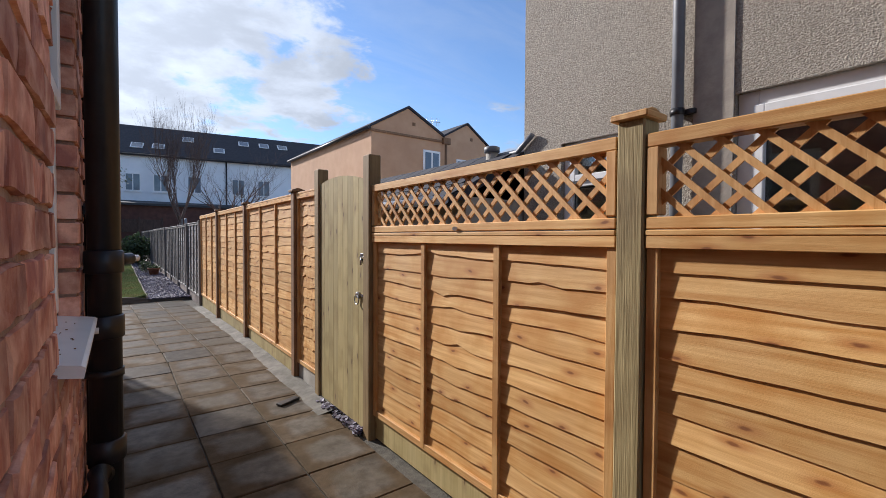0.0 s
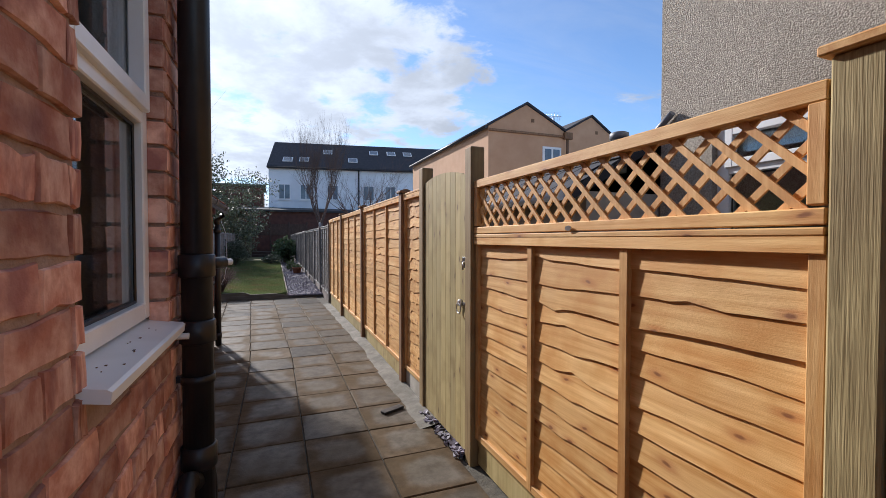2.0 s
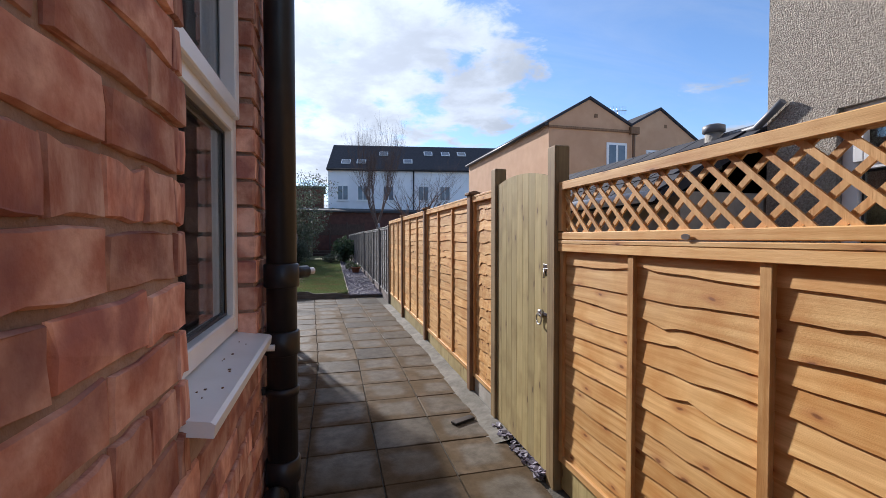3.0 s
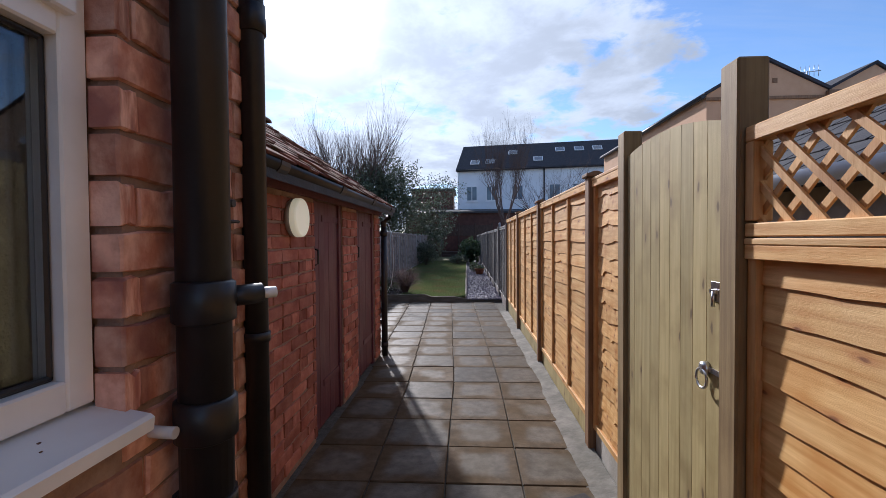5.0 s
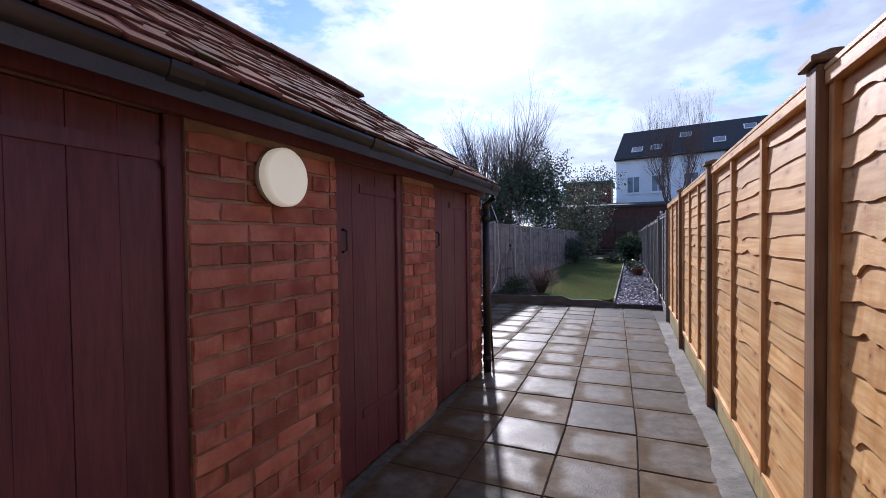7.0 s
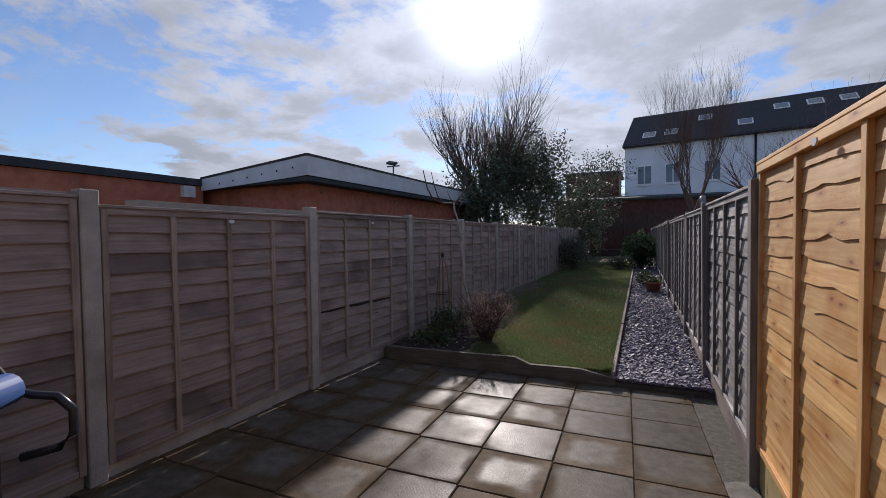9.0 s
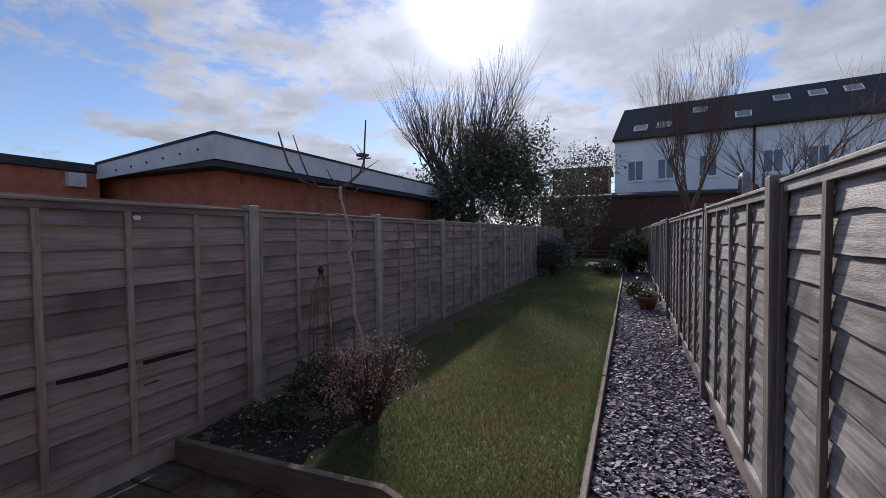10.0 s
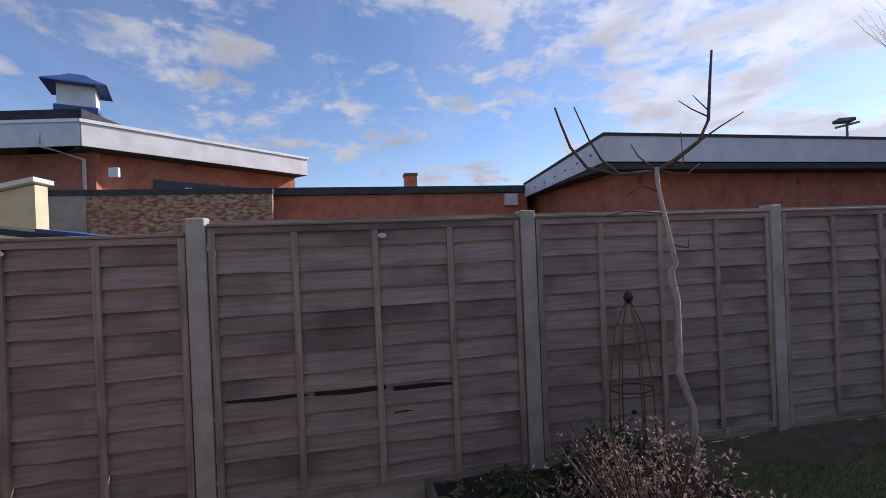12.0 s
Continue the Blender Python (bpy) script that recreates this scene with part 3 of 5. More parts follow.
part("branch", T([(0.0, 0.05, 0.50), (0.02, 0.10, 0.30), (0.02, 0.12, 0.10), (0.01, 0.12, 0)], 0.030, 14), PIPE, stack)
rain = thing("rain_pipe", "slim black rainwater pipe at the house corner", "drainpipe", m=pose(0.488, 4.70, 0))
part("pipe", T([(0, 0, -0.02), (0, 0, 5.5)], 0.034, 16), PIPE, rain)
for z in (1.03, 2.7):
    part("bracket", box(T([(0, 0, z - 0.014), (0, 0, z + 0.014)], 0.039, 16), -0.05, -0.03, -0.07, 0.07, z - 0.010, z + 0.010), PIPE, rain)
part("collar", T([(0, 0, 1.9), (0, 0, 1.98)], 0.040, 16), PIPE, rain)
hookb = thing("waste_pipe", "short white waste pipe end in the brickwork", "pipe", m=pose(WX, 4.30, 0.93))
part("pipe", T([(-0.03, 0, 0), (0.05, 0, -0.003)], 0.012, 10), WHITEPL, hookb)
wp2 = thing("waste_pipe", "thin black waste pipe on the brick wall", "pipe", m=pose(WX + 0.02, 4.47, 0))
part("pipe", T([(0, 0, 0.35), (0, 0, 1.38)], 0.017, 12), PIPE, wp2)
part("bracket", B(-0.02, 0.022, -0.022, 0.022, 1.36, 1.40, 0.004), PIPE, wp2)

# ---- outhouse ----
DOORS = [(4.80, 5.505), (6.235, 6.885), (7.325, 8.075)]
DH = 1.58
ow = wall_with_openings(bmesh.new(), SX - 0.2, SX - 0.010, HEND, SEND, -0.06, 1.70, [(a, b, -0.06, DH) for a, b in DOORS])
box(ow, LX + 0.06, SX - 0.012, SEND - 0.2, SEND, -0.06, 1.70)
prism(ow, [(LX + 0.06, 1.70), (SX - 0.012, 1.70), (-1.2, 2.58), (LX + 0.06, 2.58)], "y", SEND - 0.2, SEND)
box(ow, LX, LX + 0.06, HEND, SEND, -0.06, 2.58)
wall_outhouse = struct("wall_outhouse", ow, MORTAR, "red brick outhouse wall between maroon doors", "wall")
for i, (a, b) in enumerate(DOORS):
    d = thing("door_%d" % (i + 1), "closed dark maroon boarded outhouse door", "door", m=pose(SX - 0.07, a, 0), kind="structure")
    W = b - a
    fr = bmesh.new()
    box(fr, -0.04, 0.05, 0.0, 0.055, -0.012, DH, 0.004), box(fr, -0.04, 0.05, W - 0.055, W, -0.012, DH, 0.004), box(fr, -0.04, 0.0, 0.055, W - 0.055, DH - 0.04, DH, 0.004)
    part("door_frame", fr, DOORP, d)
    n = 5
    bw = (W - 0.116) / n
    for k in range(n):
        part("plank", B(0.001, 0.034 + 0.0015 * (k % 2), 0.058 + k * bw + 0.0003, 0.058 + (k + 1) * bw - 0.0003, 0.012, DH - 0.006, 0.0012), DOORP, d)
    for z in (0.30, 1.46):
        hg = bmesh.new()
        box(hg, 0.0355, 0.041, W - 0.42, W - 0.06, z - 0.022, z + 0.022), tube(hg, [(0.043, W - 0.056, z - 0.04), (0.043, W - 0.056, z + 0.04)], 0.009, 8)
        part("strap_hinge", hg, DOORP, d)
    if i:
        part("handle", T([(0.034, 0.085, 1.14), (0.06, 0.085, 1.15), (0.06, 0.085, 1.24), (0.034, 0.085, 1.25)], 0.007, 8), PIPE, d, "small black pull handle")
# roof: rafters' fascia, tiles in courses, ridge, gutter
EAVE, RIDGE = Vector((0.27, 0, 1.675)), Vector((-1.22, 0, 2.66))
up = (RIDGE - EAVE)
slope = up.length
upn = up.normalized()
nrm = Vector((-upn.z, 0, upn.x)) * -1 if upn.x > 0 else Vector((upn.z, 0, -upn.x))
if nrm.z < 0:
    nrm = -nrm
rf = prism(bmesh.new(), [(EAVE.x, EAVE.z - 0.03), (RIDGE.x, RIDGE.z - 0.03), (RIDGE.x, RIDGE.z - 0.10), (EAVE.x, EAVE.z - 0.10)], "y", HEND - 0.05, SEND + 0.03)
prism(rf, [(RIDGE.x, RIDGE.z - 0.03), (RIDGE.x - 1.4, RIDGE.z - 0.95), (RIDGE.x - 1.4, RIDGE.z - 1.02), (RIDGE.x, RIDGE.z - 0.10)], "y", HEND - 0.05, SEND + 0.03)
roof_outhouse = struct("roof_outhouse", rf, DARKTRIM, "low pitched clay tile roof of the outhouse, mossy", "roof")
struct("fascia_board", B(SX + 0.005, SX + 0.03, HEND, SEND + 0.02, 1.572, 1.66), DOORP, "dark maroon fascia board under the gutter", "trim")
gut = thing("gutter", "black half-round gutter along the outhouse eaves", "gutter", m=pose(0.235, HEND, 1.66))
gb2 = bmesh.new()
prof = [(0.056 * math.cos(a), 0.056 * math.sin(a) - 0.0) for a in [math.pi + math.pi * k / 10 for k in range(11)]]
prof += [(x * 0.9, z * 0.9) for x, z in prof[::-1]]
prism(gb2, prof, "y", 0.01, SEND - HEND + 0.06)
for f in gb2.faces:
    f.smooth = len(f.verts) == 4 and f.calc_area() > 0.02
part("trough", gb2, PIPE, gut)
for y in (0.6, 1.55, 2.5, 3.4):
    prof2 = [(0.062 * math.cos(a), 0.062 * math.sin(a)) for a in [math.pi + math.pi * k / 10 for k in range(11)]]
    part("joint", prism(bmesh.new(), prof2 + [(x * 0.9, z * 0.9) for x, z in prof2[::-1]], "y", y - 0.05, y + 0.05), PIPE, gut)
dp = thing("rain_pipe", "black rainwater pipe at the outhouse corner", "drainpipe", m=pose(0.165, SEND + 0.0, 0))
part("pipe", T([(0, 0, 0), (0, 0, 1.45)], 0.034, 16), PIPE, dp)
part("swan_neck", T([(0, 0, 1.43), (0.0, 0.0, 1.50), (0.06, 0.0, 1.56), (0.07, 0, 1.62)], 0.034, 14), PIPE, dp)
for z in (0.12, 1.38):
    part("collar", T([(0, 0, z - 0.03), (0, 0, z + 0.03)], 0.040, 16), PIPE, dp)
lamp = thing("wall_lamp", "round cream bulkhead wall lamp, softly lit", "lamp", m=pose(SX, 5.86, 1.435))
part("back_ring", T([(0, 0, 0), (0.01, 0, 0), (0.03, 0, 0)], [0.100, 0.106, 0.106], 28), CONC, lamp)
part("diffuser", T([(0.03, 0, 0), (0.031, 0, 0), (0.058, 0, 0), (0.059, 0, 0), (0.065, 0, 0), (0.066, 0, 0), (0.067, 0, 0)], [0.108, 0.109, 0.109, 0.1085, 0.104, 0.102, 0.099], 32), LAMPG, lamp, "cream opal diffuser")
clip = thing("wall_clip", "small black metal pipe clip fixed to the brickwork", "bracket", m=pose(WX, 4.56, 1.36))
part("stud", T([(-0.02, 0, 0.045), (0.035, 0, 0.045)], 0.010, 10), PIPE, clip)
part("bar", B(-0.02, 0.03, -0.035, 0.04, -0.005, 0.003, 0.003), PIPE, clip)
cable = thing("cable", "thin pale cable hanging at the outhouse corner", "cable", m=pose(0.20, SEND + 0.06, 0))
part("wire", T([(0.0, 0.0, 1.50), (0.05, 0.02, 1.35), (0.06, 0.03, 1.0), (0.03, 0.03, 0.80), (-0.02, 0.02, 0.70)], 0.0035, 6), WHITEPL, cable)

# ---- fences ----
def waney_mesh(name, material, h, wav, seed, lap=0.007, L=1.8, thick=0.009):
    """A lap board: the lower edge is wavy, as sawn with its bark edge."""
    r = random.Random(seed)
    n = 30
    ph = [r.uniform(0, 6.28) for _ in range(4)]
    kx, ka, kw = r.uniform(0.2, 1.6), r.uniform(-1.8, 1.8) * wav, r.uniform(0.03, 0.10)
    bm = bmesh.new()
    cols = []
    for i in range(n + 1):
        x = L * i / n
        w = wav * (0.45 * math.sin(x * 3.1 + ph[0]) + 0.25 * math.sin(x * 8.3 + ph[1]) + 0.10 * math.sin(x * 17 + ph[2]) + 0.05 * math.sin(x * 37 + ph[3]))
        w += ka * math.exp(-((x - kx) / kw) ** 2)
        cols.append([bm.verts.new(p) for p in ((x, lap + thick, w), (x, -0.002 + thick, h), (x, -0.002, h), (x, lap - 0.001, w))])
    for a, b in zip(cols, cols[1:]):
        for k in range(4):
            f = bm.faces.new((a[k], b[k], b[(k + 1) % 4], a[(k + 1) % 4]))
            f.smooth = False
    bm.faces.new(cols[0]), bm.faces.new(cols[-1][::-1])
    return mesh_of(name, bm, material)


POOL = {
    "new": [waney_mesh("board", ORANGE, 0.118, 0.015, 100 + i) for i in range(18)],
    "old": [waney_mesh("board", GREYW, 0.155, 0.007, 200 + i, 0.025) for i in range(14)],
    "silver": [waney_mesh("board", SILVERW, 0.155, 0.010, 300 + i, 0.014) for i in range(14)],
}
UPR = {"new": ORANGE_V, "old": GREYW_V, "silver": DARKGREYW}
RAIL = {"new": ORANGE, "old": GREYW, "silver": SILVERW}


def lap_panel(kind, m, L, z0, z1, battens, label, group, board=0.145, gravel=None, g0=0.0):
    """A framed lap panel whose boards face local +y, its length along local x."""
    p = thing("lap_fence", label, "fence panel", group, m)
    d1 = 0.031 if kind == "new" else 0.044
    n = max(3, round((z1 - z0 - 0.04) / board))
    st = (z1 - z0 - 0.03) / n
    for i in range(n):
        me = rng.choice(POOL[kind])
        flip = rng.random() < 0.5
        b = piece("board", me, p, L if flip else 0.0, 0.0, z0 + i * st + (0.0 if i == 0 else rng.uniform(-1, 1) * (0.004 if kind == "new" else 0.013)), L / 1.8 * (-1 if flip else 1), 1.0, 1.0, 0, 0, rng.uniform(-0.0015, 0.0015))
    for x in (0.0, L - 0.035):
        part("edge_batten", B(x, x + 0.035, d1 - 0.022, d1, z0, z1 - 0.02, 0.002), UPR[kind], p)
    bat = mesh_of("batten", B(0, 0.036, d1 - 0.021, d1, z0 + 0.01, z1 - 0.05, 0.002), UPR[kind])
    for f in battens:
        piece("batten", bat, p, f * L - 0.018, 0, 0)
    bb = mesh_of("back_batten", B(0, 0.036, -0.024, 0.0, z0 + 0.01, z1 - 0.03, 0.002), UPR[kind])
    for f in (0.01, *battens, 0.97):
        piece("back_batten", bb, p, f * L, 0, 0)
    part("top_rail", B(0.0, L, d1 - 0.024, 0.040, z1 - 0.05, z1 - 0.012, 0.002), RAIL[kind], p)
    part("capping", B(0.0, L, -0.026, 0.042 if kind == "new" else 0.052, z1 - 0.012, z1 + 0.006, 0.003), RAIL[kind], p)
    part("bottom_rail", B(0.036, L - 0.036, d1 - 0.022, d1 - 0.002, z0, z0 + 0.036, 0.002), RAIL[kind], p)
    if gravel:
        part("gravel_board", B(0.0, L, -0.016, 0.014, g0, z0 - 0.004, 0.004), gravel, p)
    return p


def post(name, label, group, x, y, h, material, w=0.09, cap=None, capmat=None, tilt=0.0):
    p = thing(name, label, "fence post", group, pose(x, y, -0.02, 0, tilt, 0))
    part("shaft", B(-w / 2, w / 2, -w / 2, w / 2, gz(y) - 0.02, h + 0.02, 0.006), material, p)
    if cap == "flat":
        c = bmesh.new()
        box(c, -w / 2 - 0.016, w / 2 + 0.016, -w / 2 - 0.016, w / 2 + 0.016, h + 0.02, h + 0.042, 0.004)
        prism(c, [(-w / 2 - 0.005, h + 0.042), (w / 2 + 0.005, h + 0.042), (0.012, h + 0.055), (-0.012, h + 0.055)], "y", -w / 2 - 0.005, w / 2 + 0.005)
        part("cap", c, capmat, p)
    return p


RZ, LZ = 90, -90


def right(y0, x=F):
    return pose(x + 0.045, y0, 0, 0, 0, 90)


NEWL = "fresh orange pine lap fence panel with wavy board edges"
NEWG = "new orange fence panels"
# trellis stretch
NP = 2.985
GP1, GP2 = 4.745, 5.60
for a, L in ((1.09, 1.845), (3.035, 1.665)):
    lap_panel("new", right(a), L, 0.15, 1.30, (1 / 3, 2 / 3) if L < 1.8 else (0.04,), "fresh orange pine lap fence with wavy boards below the trellis", NEWG, 0.088, GREENW)

def trellis(y0, L, z0, z1):
    t = thing("trellis", "orange pine diagonal lattice trellis on top of the fence", "trellis", "fence trellises", right(y0))
    part("bottom_rail", B(0, L, -0.012, 0.040, z0, z0 + 0.036, 0.003), ORANGE, t)
    part("top_rail", B(0, L, -0.012, 0.040, z1 - 0.042, z1, 0.003), ORANGE, t)
    part("end_rail", B(0, 0.036, -0.012, 0.040, z0 + 0.042, z1 - 0.042, 0.003), ORANGE_V, t)
    part("end_rail", B(L - 0.036, L, -0.012, 0.040, z0 + 0.042, z1 - 0.042, 0.003), ORANGE_V, t)
    a, b = z0 + 0.035, z1 - 0.035
    H = b - a
    ang = radians(43)
    run = H / math.tan(ang)
    w = 0.0185 / math.sin(ang) / 2
    for layer, sgn, d0, d1 in ((0, -1, 0.006, 0.014), (1, 1, 0.015, 0.023)):
        x = -run
        while x < L + run:
            # cut each slat by the end rails
            pts = []
            x0, x1 = (x, x + run) if sgn > 0 else (x + run, x)
            lo, hi = 0.02, L - 0.02
            ts = []
            for q in (lo, hi):
                ts.append((q - x0) / (x1 - x0))
            t0, t1 = max(0, min(ts)), min(1, max(ts))
            if t1 - t0 > 0.08:
                xa, xb, za, zb = x0 + (x1 - x0) * t0, x0 + (x1 - x0) * t1, a + H * t0, a + H * t1
                part("slat", prism(bmesh.new(), [(xa - w, za), (xa + w, za), (xb + w, zb), (xb - w, zb)], "y", d0, d1), ORANGE_V, t)
            x += 0.098
    return t


trellis(1.09, 1.845, 1.308, 1.595)
trellis(3.035, 1.665, 1.310, 1.605)
post("fence_post", "thick ridged treated post with a flat wooden cap", "trellis posts", F + 0.045, NP, 1.645, POSTM, 0.09, "flat", ORANGE)
post("fence_post", "thick ridged treated post with a flat wooden cap", "trellis posts", F + 0.045, 1.045, 1.645, POSTM, 0.09, "flat", ORANGE)
badge = thing("maker_badge", "small oval metal badge on the fence rail", "badge", m=pose(F - 0.0035, 3.85, 1.322))
part("plate", T([(0.002, 0, 0), (-0.002, 0, 0)], 0.014, 16), STEEL, badge)
badge.scale = (1, 1.3, 0.7)
# gate and its posts
post("gate_post", "square treated gate post, browned overall for its shaded face", "gate posts", F + 0.03, GP1, 1.80, OLIVEP, 0.085)
post("gate_post", "square treated gate post, browned overall for its shaded face", "gate posts", F + 0.03, GP2, 1.81, OLIVEP, 0.085)
gate = thing("garden_gate", "closed boarded treated timber gate with a bowed top", "gate", m=pose(F + 0.02, GP1 + 0.05, 0, 0, 0, 90))
GW = GP2 - GP1 - 0.10
nb = 9
for i in range(nb):
    x0, x1 = GW * i / nb + 0.0015, GW * (i + 1) / nb - 0.0015

    def top(x):
        return 1.652 + 0.064 * (1 - ((x - GW * 0.6) / (GW * 0.6)) ** 2)
    bd = bmesh.new()
    prism(bd, [(x0, 0.03), (x1, 0.03), (x1, top(x1)), (x0, top(x0))], "y", 0.0, 0.017)
    part("board", bd, GREENW, gate)
for z in (0.25, 0.9, 1.5):
    part("ledge", B(0.01, GW - 0.01, -0.035, -0.001, z, z + 0.09), GREENW, gate)
for z in (1.145,):
    kb = bmesh.new()
    box(kb, 0.008, 0.055, 0.017, 0.021, z - 0.03, z + 0.03, 0.001)
    box(kb, 0.016, 0.046, 0.021, 0.030, z - 0.006, z + 0.006)
    part("bolt_plate", kb, STEEL, gate, "small galvanised latch plate")
    part("bolt", T([(0.03, 0.026, z + 0.0), (0.03, 0.028, z - 0.045)], 0.006, 8), STEEL, gate)
rz0 = 0.90
part("latch_boss", T([(0.075, 0.017, rz0), (0.075, 0.035, rz0), (0.075, 0.04, rz0)], [0.022, 0.02, 0.010], 14), STEEL, gate)
part("latch_ring", T([(0.075 + 0.030 * math.sin(a), 0.036, rz0 - 0.032 + 0.030 * math.cos(a)) for a in [2 * math.pi * k / 20 for k in range(21)]], 0.0045, 8), STEEL, gate, "galvanised ring handle")
part("latch_bar", B(-0.02, 0.075, 0.018, 0.023, rz0 - 0.008, rz0 + 0.008), STEEL, gate)
# short and full panels beyond the gate
PN = [GP2 + 0.05, 6.19, 8.075, 9.965, 11.82]
lap_panel("new", right(PN[0]), PN[1] - 0.045 - PN[0], 0.15, 1.665, (), NEWL + ", narrow", NEWG, 0.088, CONC)
for a, b in zip(PN[1:], PN[2:]):
    lap_panel("new", right(a + 0.045), b - a - 0.09, 0.15, 1.665, (1 / 3, 2 / 3), NEWL, NEWG, 0.088, GREENW, -0.12)
for y in PN[1:4]:
    post("fence_post", "brown stained square fence post with a flat cap", "new fence posts", F + 0.03, y, 1.68, BROWNW, 0.085, "flat", BROWNW)
# old fence beyond
OLDG, OLDP = "old silvered fence panels", "old fence posts"
OY = [11.82, 13.74, 15.66, 17.55, 19.45, 21.35, 23.25, 25.15, 27.05, 28.95, 30.85, 32.75, 34.65, 36.5]
for a, b in zip(OY, OY[1:]):
    lap_panel("silver", right(a + 0.05, F + rng.uniform(-0.005, 0.01)), b - a - 0.10, 0.085, 1.56 + rng.uniform(-0.01, 0.01), (0.25, 0.5, 0.75), "weathered silver-grey lap fence panel with warped boards", OLDG, 0.118, GREYW, -0.12)
for y in OY:
    post("fence_post", "weathered square wooden fence post", OLDP, F + 0.03, y, 1.59, DARKGREYW, 0.085, tilt=rng.uniform(-0.7, 0.7))
# far boundary fence
LY = [6.64, 8.50, 10.37, 12.145, 14.01, 15.87, 17.78, 19.64, 21.5, 23.36, 25.22, 27.08, 28.94, 30.8, 32.66, 34.52, 36.4]
for i, (a, b) in enumerate(zip(LY[1:], LY[2:])):
    z1 = 1.545 if i != 1 else 1.50
    lap_panel("old", pose(LX - 0.045, b - 0.055, 0, 0, 0, -90), b - a - 0.11, 0.028, z1, (0.25, 0.5, 0.75), "old brown-grey lap fence panel with stains", "old brown fence panels", 0.118, CONC, -0.13)
for y in LY[1:]:
    post("fence_post", "pale weathered fence post with rounded top", "old brown fence posts", LX - 0.04, y, 1.585, CONC, 0.095, tilt=rng.uniform(-0.4, 0.4))
for x, y, z, rot in ((LX + 0.003, 9.43, 1.47, 1), (LX + 0.003, 11.27, 1.43, 1), (LX + 0.003, 13.12, 1.46, 1), (F - 0.004, 10.9, 1.615, -1), (F - 0.003, 14.7, 1.50, -1)):
    dsc = thing("fence_disc", "small white plastic disc fixed to the fence rail", "disc", "fence discs", pose(x, y, z))
    part("disc", T([(0, 0, 0), (0.006 * rot, 0, 0)], 0.018, 14), WHITEPL, dsc)
    dsc.scale = (1, 1.35, 0.8)

# no opening here: thin black strips stand for the dark inside a split
split = thing("split_dark_strip", "black strips laid on for the dark of a fence split", "fence gap", m=pose(LX - 0.0255, 12.25, 0))
for a, b, z0, z1 in ((0.0, 0.42, 0.585, 0.602), (0.46, 0.86, 0.575, 0.612), (0.90, 1.25, 0.552, 0.585), (0.90, 1.05, 0.425, 0.438)):
    part("gap", prism(bmesh.new(), [(a, z0), ((a + b) / 2, z0 - 0.012), (b, z0 - 0.004), (b, z1 - 0.012), ((a + b) / 2, z1), (a, z1 - 0.004)], "x", -0.002, 0.003), PIPE, split)

# ---- garden edging ----
ed = bmesh.new()
hs = [(-1.42, 0.028), (-0.9, 0.038), (-0.4, 0.046), (0.13, 0.060), (0.29, 0.0), (0.60, 0.008), (0.78, 0.010), (1.0, -0.03), (1.09, -0.045)]
prism(ed, [(hs[0][0], -0.20), (hs[-1][0], -0.20)] + hs[::-1], "y", EDGE - 0.005, EDGE + 0.04)
tagged(new("sleeper_edging", mesh_of("sleeper_edging", ed, SLEEPER)), "weathered wooden board edging the raised bed and lawn", "edging")
for i in range(6):
    y0 = EDGE + 0.045 + i * 2.4
    tagged(new("lawn_edging", mesh_of("lawn_edging", B(1.05, 1.085, y0, y0 + 2.395, -0.15, 0.005 + 0.008 * (i % 2), 0.004), GREYW)), "thin weathered timber board edging the lawn", "edging", "lawn edging boards")


def blades(name, n, area, h0, h1, w, material, label, cat, keep=None, seed=1, lean=0.5):
    r = np.random.RandomState(seed)
    x0, x1, y0, y1 = area
    u = r.rand(n, 2)
    px, py = x0 + (x1 - x0) * u[:, 0], y0 + (y1 - y0) * u[:, 1] ** 1.7
    if keep is not None:
        k = keep(px, py)
        px, py = px[k], py[k]
    n = len(px)
    a = r.rand(n) * 6.283
    h = (h0 + (h1 - h0) * r.rand(n)) * (0.75 + 0.5 * np.sin(px * 1.1 + 2 * np.sin(py * 0.7)) ** 2)
    dx, dy = np.cos(a) * w, np.sin(a) * w
    la = r.rand(n) * 6.283
    lx, ly = np.cos(la) * h * lean * r.rand(n), np.sin(la) * h * lean * r.rand(n)
    z = -0.014 * np.ones(n)
    V = np.stack([np.stack([px - dx, py - dy, z], 1), np.stack([px + dx, py + dy, z], 1), np.stack([px + lx, py + ly, z + h], 1)], 1).reshape(-1, 3)
    fs = np.arange(3 * n).reshape(-1, 3)
    ob = soup(name, V.tolist(), fs.tolist(), material)
    return tagged(ob, label, cat, kind="stuff")


def off_bed(px, py):
    # no blades where the painted shadow strip lies
    worn = (px < -1.16 + 0.10 * np.sin(py * 2.3) + 0.08 * np.sin(py * 7.1)) & (py < 21.0)
    return ~worn & ~((px < -0.46 + 0.05 * np.sin(py * 9)) & (py < 14.9 + 0.07 * np.sin(px * 11))) & (px < 1.04)


blades("grass", 230000, (LX + 0.05, 1.04, EDGE + 0.06, 30.0), 0.015, 0.04, 0.0035, GRASS, "short green lawn grass with yellowed patches", "grass", off_bed, 3, 0.9)
blades("long_grass", 5000, (0.99, 1.05, EDGE + 0.06, 28.0), 0.03, 0.08, 0.003, GRASS, "longer grass along the lawn edge", "grass", None, 5, 0.9)


